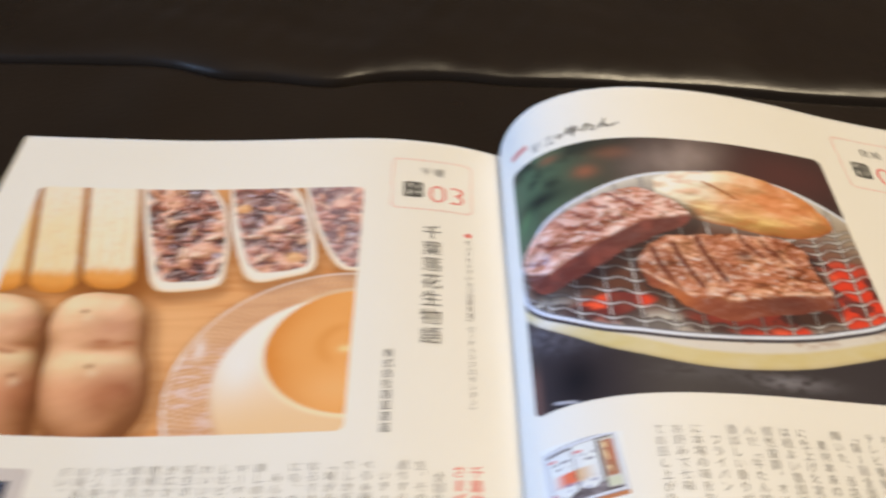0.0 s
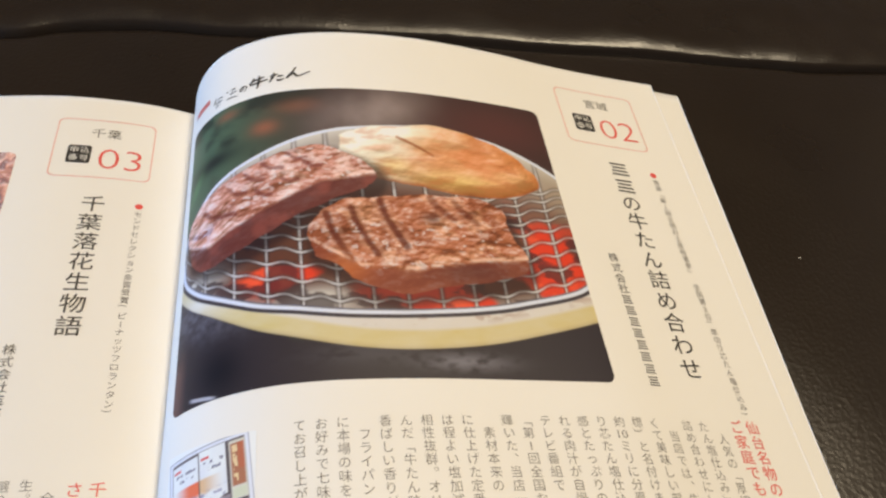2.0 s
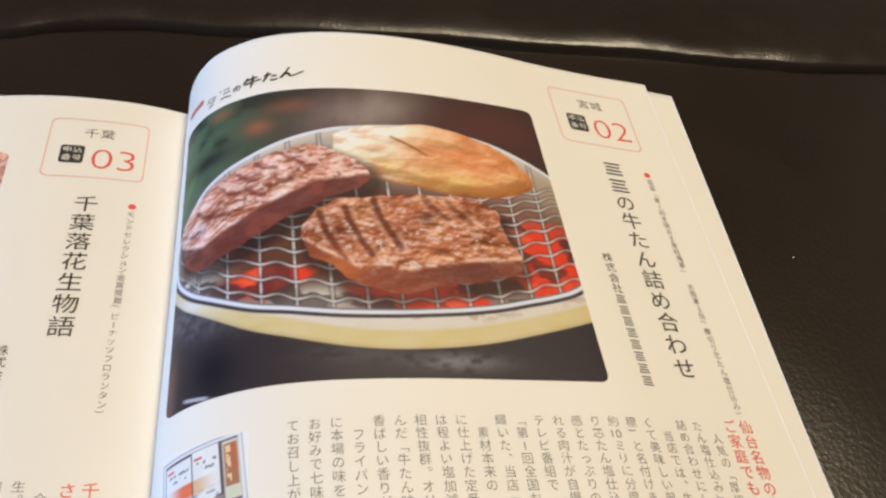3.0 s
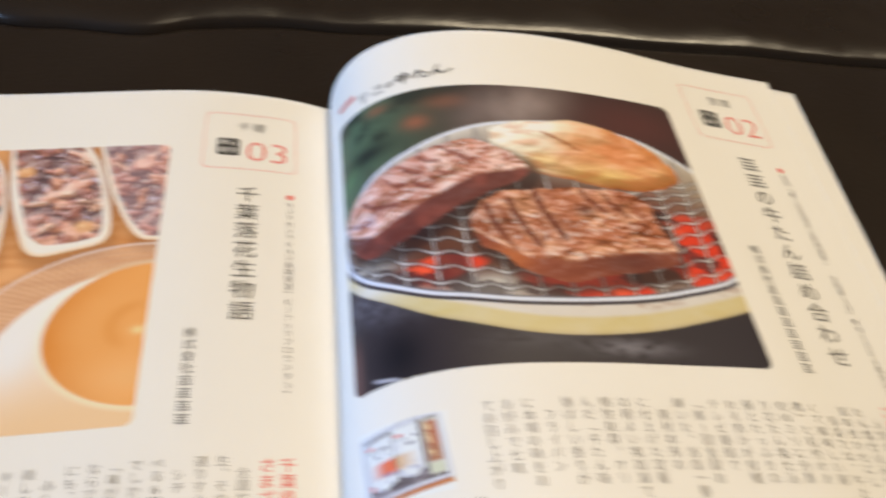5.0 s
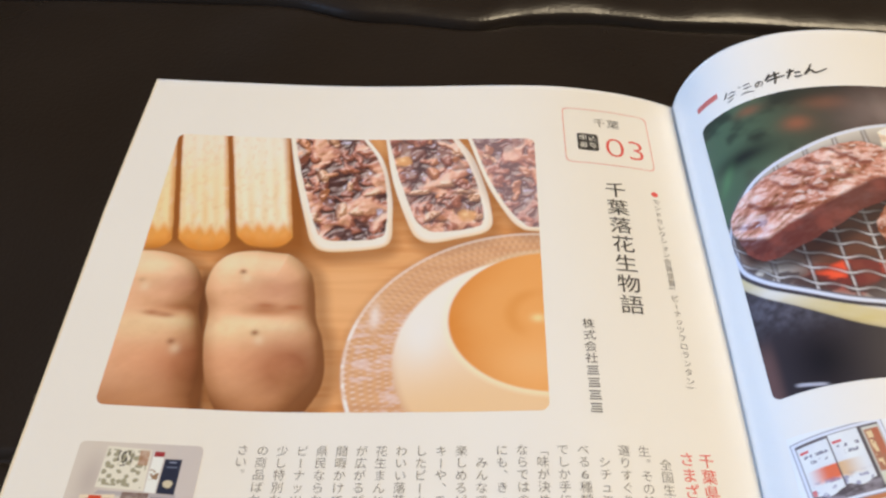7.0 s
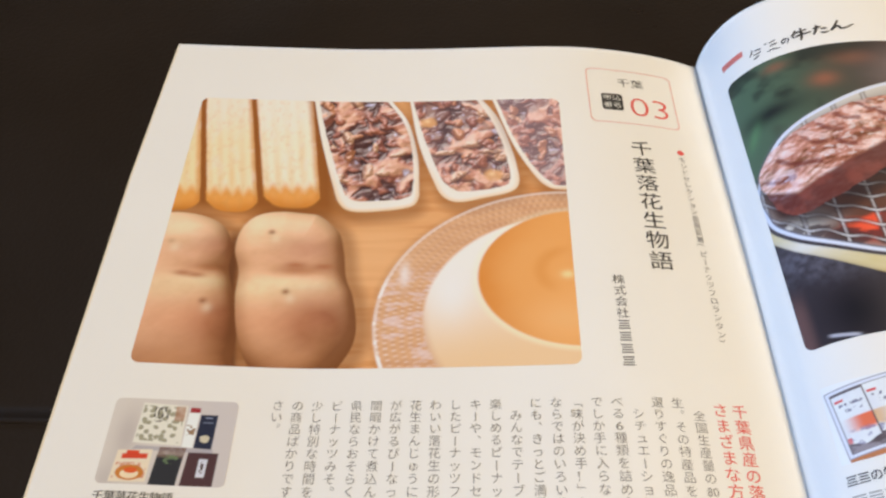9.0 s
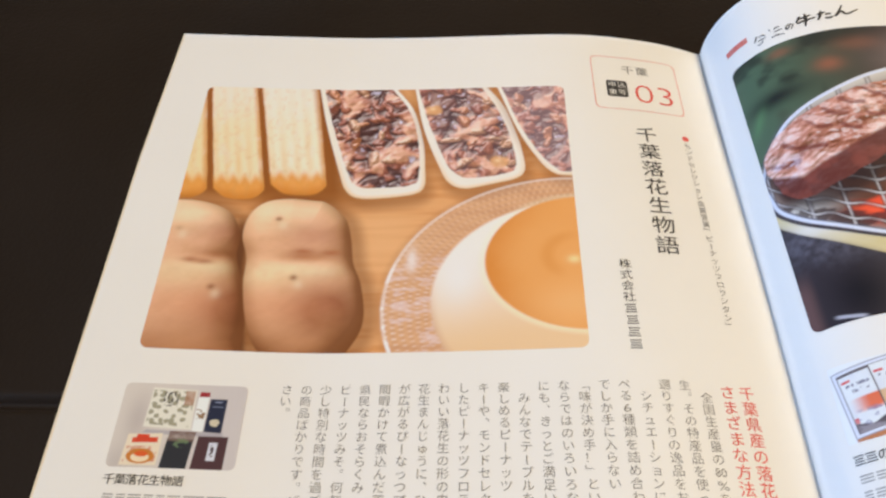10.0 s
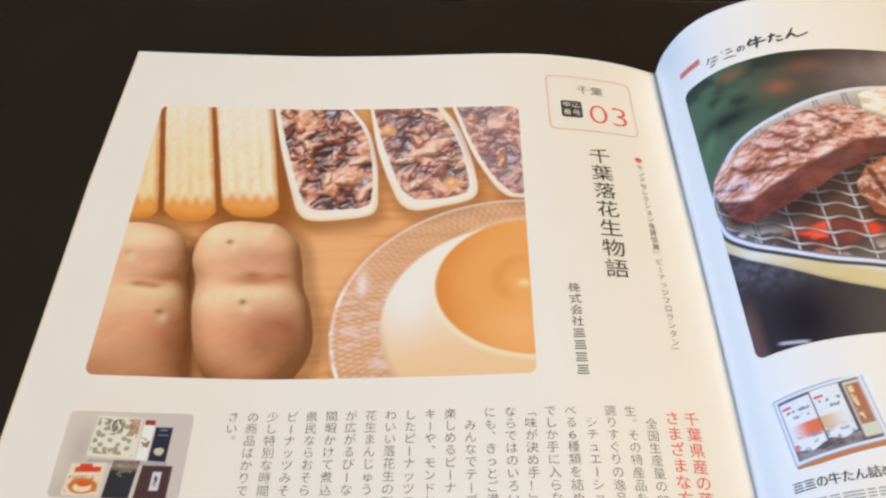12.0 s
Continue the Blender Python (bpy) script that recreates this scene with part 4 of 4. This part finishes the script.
    img = blend(img, ink(66, 56, 54), step(0.005, 0.003, np.abs(net + 0.003)) * step(0.5, 0.62, q))
    # golden fillet behind
    shape = [(0.435, 0.20), (0.50, 0.162), (0.588, 0.146), (0.70, 0.142), (0.80, 0.172), (0.877, 0.216), (0.935, 0.30), (0.938, 0.355), (0.88, 0.392), (0.79, 0.415), (0.70, 0.412), (0.613, 0.392), (0.54, 0.378), (0.47, 0.345), (0.425, 0.27)]
    d = inside(p + 0.006 * (cloud(p * 30, q * 30, 250) - 0.5) * 3, q + 0.02 * (cloud(p * 12, q * 12, 251) - 0.5), shape)
    c = np.ones(p.shape + (3,)) * ink(224, 172, 118)
    c = blend(c, ink(240, 222, 190), step(0.76, 0.50, p + 0.5 * (q - 0.25) + 0.2 * (cloud(p * 9, q * 9, 254) - 0.5)) * 0.9)
    c = blend(c, ink(216, 138, 88), spot(p, q, 0.82, 0.25, 0.12, 0.08) * 0.85 + spot(p, q, 0.68, 0.30, 0.08, 0.03) * 0.5 + step(0.45, 0.7, cloud(p * 10 + 3 * q, q * 16, 252)) * 0.5)
    c = blend(c, ink(232, 192, 118), spot(p, q, 0.72, 0.365, 0.10, 0.03) * 0.7 + spot(p, q, 0.56, 0.31, 0.04, 0.03) * 0.6)
    c = blend(c, ink(206, 124, 66), step(0.05, 0.0, d) * step(0.62, 0.8, p) * 0.7)
    c = blend(c, ink(156, 84, 44), step(0.016, 0.0, d) * step(0.30, 0.36, q) * 0.9 + step(0.007, 0.002, stroke(p, q, [(0.58, 0.20), (0.63, 0.235), (0.665, 0.265)])) * 0.8)
    c = relief(c, 0.05 * cloud(p * 4, q * 6, 256) + 0.008 * cloud(p * 20, q * 30, 257) + 0.03 * step(0, 0.05, d), 0.6, 0.25, 14)
    c = blend(c, ink(190, 112, 68), step(0.50, 0.70, cloud(p * 18 + 4 * q, q * 40, 259)) * 0.45)
    img = blend(img, c, step(-0.002, 0.003, d))
    # left slice
    shape = [(0.011, 0.448), (0.022, 0.396), (0.061, 0.354), (0.132, 0.320), (0.223, 0.276), (0.309, 0.246), (0.386, 0.239), (0.444, 0.270), (0.500, 0.315), (0.512, 0.361), (0.475, 0.409), (0.405, 0.445), (0.323, 0.484), (0.256, 0.535), (0.174, 0.580), (0.091, 0.600), (0.033, 0.545)]
    img = blend(img, ink(40, 26, 24), step(-0.035, 0.0, inside(p - 0.015, q - 0.028, shape)) * 0.75)
    d = inside(p + 0.008 * (cloud(p * 30, q * 30, 260) - 0.5) * 2, q + 0.016 * (cloud(p * 16, q * 16, 261) - 0.5), shape)
    c = paint_meat(img, p, q, 262, (176, 112, 88), (206, 142, 114), (232, 186, 160), 0.7)
    for a, b, a1, b1 in ((0.072, 0.392, 0.165, 0.445), (0.148, 0.345, 0.194, 0.380), (0.194, 0.314, 0.240, 0.345), (0.237, 0.287, 0.284, 0.314), (0.223, 0.385, 0.256, 0.406),
                         (0.285, 0.355, 0.320, 0.365), (0.30, 0.262, 0.345, 0.288), (0.345, 0.30, 0.38, 0.318), (0.03, 0.448, 0.095, 0.470)):
        g = stroke(p, q, [(a, b), (0.55 * a + 0.45 * a1, 0.4 * b + 0.6 * b1 + 0.006), (a1, b1)]) + 0.012 * (cloud(p * 36, q * 36, 268) - 0.5)
        c = blend(c, ink(112, 52, 42), step(0.011, 0.002, g) * 0.75)
        c = blend(c, ink(238, 200, 178), step(0.008, 0.002, np.abs(stroke(p, q, [(a, b - 0.018), (a1, b1 - 0.018)]) - 0.004)) * 0.55 * step(0.35, 0.6, cloud(p * 40, q * 40, 267)))
    edge = np.interp(p, (0.02, 0.04, 0.097, 0.166, 0.271, 0.381, 0.464, 0.55), (0.48, 0.495, 0.528, 0.494, 0.439, 0.375, 0.362, 0.34))
    c = blend(c, ink(96, 48, 40), step(-0.008, 0.010, q - edge) * 0.95)
    c = blend(c, ink(146, 78, 62), step(0.45, 0.75, cloud(p * 26, q * 20, 269)) * step(-0.005, 0.012, q - edge) * 0.5)
    c = blend(c, ink(226, 206, 206), spot(p, q, 0.065, 0.475, 0.035, 0.03) * step(0.4, 0.6, cloud(p * 50, q * 80, 272, 3)) * 0.9)
    img = blend(img, c, step(-0.0015, 0.0025, d))
    # middle slice
    shape = [(0.340, 0.56), (0.358, 0.505), (0.405, 0.458), (0.484, 0.437), (0.60, 0.424), (0.702, 0.418), (0.775, 0.425), (0.822, 0.457), (0.826, 0.51), (0.834, 0.555), (0.852, 0.595), (0.862, 0.635), (0.841, 0.678), (0.79, 0.695), (0.727, 0.718), (0.64, 0.738), (0.552, 0.756), (0.48, 0.742), (0.434, 0.712), (0.40, 0.665), (0.355, 0.632)]
    img = blend(img, ink(48, 26, 22), step(-0.03, 0.0, inside(p - 0.004, q - 0.03, shape)) * 0.7)
    d = inside(p + 0.008 * (cloud(p * 30, q * 30, 280) - 0.5) * 2, q + 0.018 * (cloud(p * 16, q * 16, 281) - 0.5), shape)
    c = paint_meat(img, p, q, 283, (146, 80, 52), (182, 110, 76), (216, 154, 114), 0.7)
    for a, b, k in ((0.384, 0.495, 0), (0.444, 0.475, 1), (0.514, 0.446, 2), (0.64, 0.432, 3), (0.70, 0.44, 4)):
        n = 1.0 if k < 3 else 0.45
        g = stroke(p, q, [(a, b), (a + 0.010, b + 0.05 * n), (a + 0.026, b + 0.10 * n), (a + 0.050, b + 0.16 * n)])
        c = blend(c, ink(96, 42, 28), step(0.015, 0.002, g + 0.008 * (cloud(p * 30, q * 30, 289) - 0.5)) * (0.85 if k < 3 else 0.6))
        c = blend(c, ink(224, 170, 134), step(0.009, 0.003, np.abs(g - 0.015)) * 0.4 * cloud(p * 40, q * 40, 288))
    c = blend(c, ink(78, 38, 30), spot(p, q, 0.635, 0.505, 0.028, 0.022) * 0.8)
    edge = np.interp(p, (0.34, 0.362, 0.455, 0.58, 0.738, 0.87), (0.58, 0.60, 0.675, 0.683, 0.645, 0.625))
    c = blend(c, ink(128, 62, 42), step(-0.008, 0.012, q - edge) * 0.85)
    c = blend(c, ink(92, 46, 36), step(-0.008, 0.012, q - edge) * spot(p, q, 0.72, 0.68, 0.12, 0.05) * 0.8)
    c = blend(c, ink(196, 110, 62), spot(p, q, 0.42, 0.68, 0.05, 0.05) * 0.6)
    c = blend(c, ink(236, 190, 156), step(0.010, 0.002, np.abs(q - edge + 0.006)) * step(0.42, 0.62, cloud(p * 30, q * 20, 291)) * 0.7)
    img = blend(img, c, step(-0.0015, 0.0025, d))
    return img


def quad(p, q, a, b, c, d):
    return step(-0.004, 0.006, inside(p, q, [a, b, c, d], False))


def paint_packets(p, q):
    """Six packets of sweets on a pale lilac ground."""
    img = blend(np.ones(p.shape + (3,)) * ink(216, 196, 170), ink(204, 186, 168), step(0.1, 0.9, p) * 0.9)
    img = blend(img, ink(168, 148, 132), spot(p, q, 0.16, 0.45, 0.10, 0.30) * 0.5 + spot(p, q, 0.08, 0.95, 0.10, 0.2) * 0.4)
    img = blend(img, ink(140, 130, 132), 0.5 * quad(p, q, (0.25, 0.56), (0.86, 0.58), (0.86, 0.63), (0.22, 0.61)))
    img = blend(img, ink(230, 214, 184), quad(p, q, (0.23, 0.05), (0.59, 0.07), (0.60, 0.55), (0.215, 0.53)))
    near, second, number = cells(p * 20, q * 15, 301)
    dots = step(0.52, 0.34, near + 0.3 * (cloud(p * 40, q * 40, 303, 2) - 0.5)) * (number > 0.15)
    img = blend(img, ink(128, 116, 78), dots * 0.75 * quad(p, q, (0.24, 0.08), (0.57, 0.09), (0.58, 0.52), (0.23, 0.50)))
    img = blend(img, ink(84, 76, 64), step(0.5, 0.62, cloud(p * 60, q * 24, 304, 2)) * quad(p, q, (0.33, 0.10), (0.45, 0.10), (0.45, 0.28), (0.33, 0.28)))
    img = blend(img, ink(166, 116, 84), quad(p, q, (0.50, 0.08), (0.58, 0.08), (0.58, 0.26), (0.50, 0.26)) * (0.5 + 0.5 * cloud(p * 30, q * 30, 307)))
    img = blend(img, ink(236, 228, 212), quad(p, q, (0.61, 0.08), (0.70, 0.09), (0.695, 0.57), (0.605, 0.56)))
    img = blend(img, ink(150, 48, 48), quad(p, q, (0.615, 0.085), (0.70, 0.09), (0.70, 0.15), (0.615, 0.15)))
    img = blend(img, ink(150, 116, 84), step(0.5, 0.6, cloud(p * 40, q * 40, 310, 2)) * quad(p, q, (0.61, 0.30), (0.69, 0.30), (0.69, 0.42), (0.61, 0.42)))
    img = blend(img, ink(36, 38, 52), quad(p, q, (0.71, 0.17), (0.85, 0.17), (0.845, 0.58), (0.70, 0.57)))
    img = blend(img, ink(206, 186, 150), step(0.48, 0.58, spot(p, q, 0.775, 0.46, 0.05, 0.06) * (0.7 + 0.6 * cloud(p * 30, q * 30, 313))))
    img = blend(img, ink(150, 150, 156), quad(p, q, (0.75, 0.20), (0.81, 0.20), (0.81, 0.215), (0.75, 0.215)) + quad(p, q, (0.74, 0.26), (0.82, 0.26), (0.82, 0.27), (0.74, 0.27)))
    img = blend(img, ink(232, 206, 168), quad(p, q, (0.12, 0.62), (0.39, 0.60), (0.385, 0.97), (0.10, 0.98)))
    img = blend(img, ink(196, 112, 76), quad(p, q, (0.13, 0.76), (0.37, 0.75), (0.37, 0.93), (0.12, 0.94)) * step(0.42, 0.62, cloud(p * 26, q * 26, 325, 3)) * 0.8)
    img = blend(img, ink(206, 76, 52), quad(p, q, (0.16, 0.66), (0.36, 0.65), (0.36, 0.71), (0.16, 0.72)) + quad(p, q, (0.19, 0.62), (0.29, 0.62), (0.29, 0.66), (0.19, 0.66)))
    img = blend(img, ink(196, 120, 60), step(1.0, 0.9, np.hypot((p - 0.25) / 0.115, (q - 0.87) / 0.09)))
    img = blend(img, ink(240, 206, 160), step(1.0, 0.9, np.hypot((p - 0.25) / 0.075, (q - 0.885) / 0.055)))
    img = blend(img, ink(212, 96, 54), step(1.0, 0.9, np.hypot((p - 0.255) / 0.055, (q - 0.845) / 0.035)))
    img = blend(img, ink(44, 42, 42), quad(p, q, (0.43, 0.66), (0.64, 0.66), (0.62, 1.0), (0.41, 1.0)))
    img = blend(img, ink(120, 92, 76), quad(p, q, (0.44, 0.57), (0.65, 0.57), (0.64, 0.69), (0.43, 0.69)) * (0.4 + cloud(p * 26, q * 26, 316)))
    img = blend(img, ink(112, 124, 84), step(0.54, 0.64, cloud(p * 22, q * 22, 319)) * quad(p, q, (0.43, 0.66), (0.63, 0.66), (0.63, 0.76), (0.43, 0.76)) * 0.8)
    img = blend(img, ink(76, 48, 46), quad(p, q, (0.67, 0.62), (0.91, 0.62), (0.905, 1.0), (0.65, 1.0)))
    img = blend(img, ink(214, 204, 194), quad(p, q, (0.765, 0.69), (0.835, 0.69), (0.83, 0.90), (0.76, 0.90)))
    img = blend(img, ink(80, 62, 58), quad(p, q, (0.785, 0.72), (0.815, 0.72), (0.81, 0.86), (0.78, 0.86)) * step(0.45, 0.55, cloud(p * 60, q * 40, 322, 2)))
    return img


def paint_gift_box(p, q):
    """A white gift box with two printed white packs and a brown bottle, seen from above."""
    s = (p - 0.012 - 0.088 * q) / 0.905
    t = (q - 0.10 + 0.125 * s) / 0.87

    def patch(s0, t0, s1, t1, soft=0.008):
        return step(-soft, soft, s - s0) * step(-soft, soft, s1 - s) * step(-soft, soft, t - t0) * step(-soft, soft, t1 - t)

    img = np.ones(p.shape + (3,)) * ink(236, 224, 206)
    img = blend(img, ink(188, 120, 78), patch(0.0, 0.90, 1.0, 1.07))
    img = blend(img, ink(158, 148, 144), patch(-0.005, -0.01, 1.005, 1.0))
    img = blend(img, ink(224, 214, 206), patch(0.008, 0.008, 0.995, 0.985))
    img = blend(img, ink(92, 78, 72), patch(0.045, 0.05, 0.955, 0.945, 0.012))
    img = blend(img, ink(150, 134, 126), patch(0.06, 0.80, 0.76, 0.94) * step(0.35, 0.7, cloud(p * 9, q * 14, 350)))
    for s0, s1, low, n in ((0.055, 0.405, 0.83, 0), (0.42, 0.735, 0.80, 1)):
        sag = low - 0.03 * np.cos((s - s0) / (s1 - s0) * 6.283)
        pack = patch(s0, 0.09 - 0.03 * n, s1, 0.9) * step(-0.01, 0.01, sag - t)
        c = blend(np.ones(p.shape + (3,)) * ink(236, 226, 218), ink(204, 192, 188), cloud(p * 7, q * 7, 333 + n) * 0.5)
        band = step(0.44, 0.47, t) * step(0.70, 0.63, t + 0.06 * (cloud(p * 14, q * 14, 331 + n) - 0.5))
        c = blend(c, ink(222, 106, 66) if n == 0 else ink(214, 168, 118), band * (step(0.0, 0.25, s - s0) if n == 0 else step(0.30, 0.0, s - s0)) * 0.95)
        c = blend(c, ink(134, 124, 138), step(0.48, 0.62, cloud(p * 20, q * 22, 335 + n, 3)) * step(0.60, 0.68, t) * 0.75)
        c = blend(c, ink(206, 84, 74), patch(s0 + 0.02, 0.16, s0 + 0.12, 0.195) + (0.8 * patch(s0, 0.72, s0 + 0.05, 0.80) if n == 0 else 0))
        for k in range(2):
            c = blend(c, ink(118, 108, 112), patch(s0 + 0.05 + 0.05 * k, 0.23 + 0.09 * k, s1 - 0.03 - 0.03 * k, 0.275 + 0.09 * k) * step(0.40, 0.55, cloud(p * 44, q * 24, 341 + k, 2)) * 0.9)
        img = blend(img, c, pack)
    img = blend(img, ink(214, 200, 172), patch(0.775, 0.08, 0.955, 0.90, 0.015))
    img = blend(img, ink(168, 112, 82), patch(0.79, 0.12, 0.94, 0.72, 0.014))
    img = blend(img, ink(190, 96, 68), patch(0.87, 0.12, 0.94, 0.50, 0.02) * 0.45)
    img = blend(img, ink(226, 190, 140), patch(0.81, 0.16, 0.86, 0.66) * step(0.42, 0.55, cloud(p * 26, q * 22, 347, 2)) + patch(0.81, 0.15, 0.865, 0.25))
    img = blend(img, ink(206, 200, 160), patch(0.79, 0.75, 0.94, 0.88, 0.02) * 0.7)
    return img


def picture(name, side, u0, v0, u1, v1, radius, size, paint, parent, label):
    """A printed picture: a sheet whose points carry the ink that paint(p, q) gives; p and q run from 0 to 1."""
    us, vs = np.linspace(u0, u1, int((u1 - u0) / size) + 1), np.linspace(v0, v1, int((v1 - v0) / size) + 1)
    u, v = np.meshgrid(us, vs)
    colour = np.clip(paint((u - u0) / (u1 - u0), (v - v0) / (v1 - v0)), 0.003, 0.84)
    grey = (colour @ (0.3, 0.59, 0.11))[..., None]
    colour = np.clip(grey + (colour - grey) * 1.13, 0.002, 0.84)
    cu, cv = np.clip(u, u0 + radius, u1 - radius), np.clip(v, v0 + radius, v1 - radius)
    far, square = np.hypot(u - cu, v - cv), np.maximum(np.abs(u - cu), np.abs(v - cv))
    pull = np.where(far > 1e-9, square / np.maximum(far, 1e-9), 1)
    u, v = cu + (u - cu) * pull, cv + (v - cv) * pull
    ob = part(name, (lay(side, u, v, 0.05).reshape(-1, 3), grid_faces(len(us), len(vs))[:, ::-1]), PRINT, parent, label, True)
    layer = ob.data.color_attributes.new("ink", "FLOAT_COLOR", "POINT")
    rgba = np.concatenate([colour.reshape(-1, 3), np.ones((colour.size // 3, 1))], 1)
    layer.data.foreach_set("color", rgba.astype(np.float32).ravel())
    return ob


picture("photo", "left", 16.3, 32.4, 156.2, 153.4, 3.0, 0.33, paint_sweets, left_page, "printed photo of peanut sweets and a pudding")
picture("photo", "right", 16.3, 32.4, 156.2, 153.4, 3.0, 0.33, paint_grill, right_page, "printed photo of beef tongue on a charcoal grill")
picture("product_photo", "left", 15.9, 165.8, 52.4, 192.9, 1.8, 0.22, paint_packets, left_page, "small printed photo of six sweet packets")
picture("product_photo", "right", 17.0, 166.0, 46.2, 189.5, 0.3, 0.2, paint_gift_box, right_page, "small printed photo of a meat gift box")


# ---- a speck of lint on the leather ----
bm = bmesh.new()
bmesh.ops.create_icosphere(bm, subdivisions=2, radius=0.00022)
for v in bm.verts:
    v.co = Vector((0.237 + v.co.x * 1.5, -0.086 + v.co.y, 0.0006 + v.co.z * 0.7 + 0.0002 * noise.noise(v.co * 4000)))
tagged(part("lint", bm, INK_WHITE), "tiny pale speck of lint on the leather", "lint")
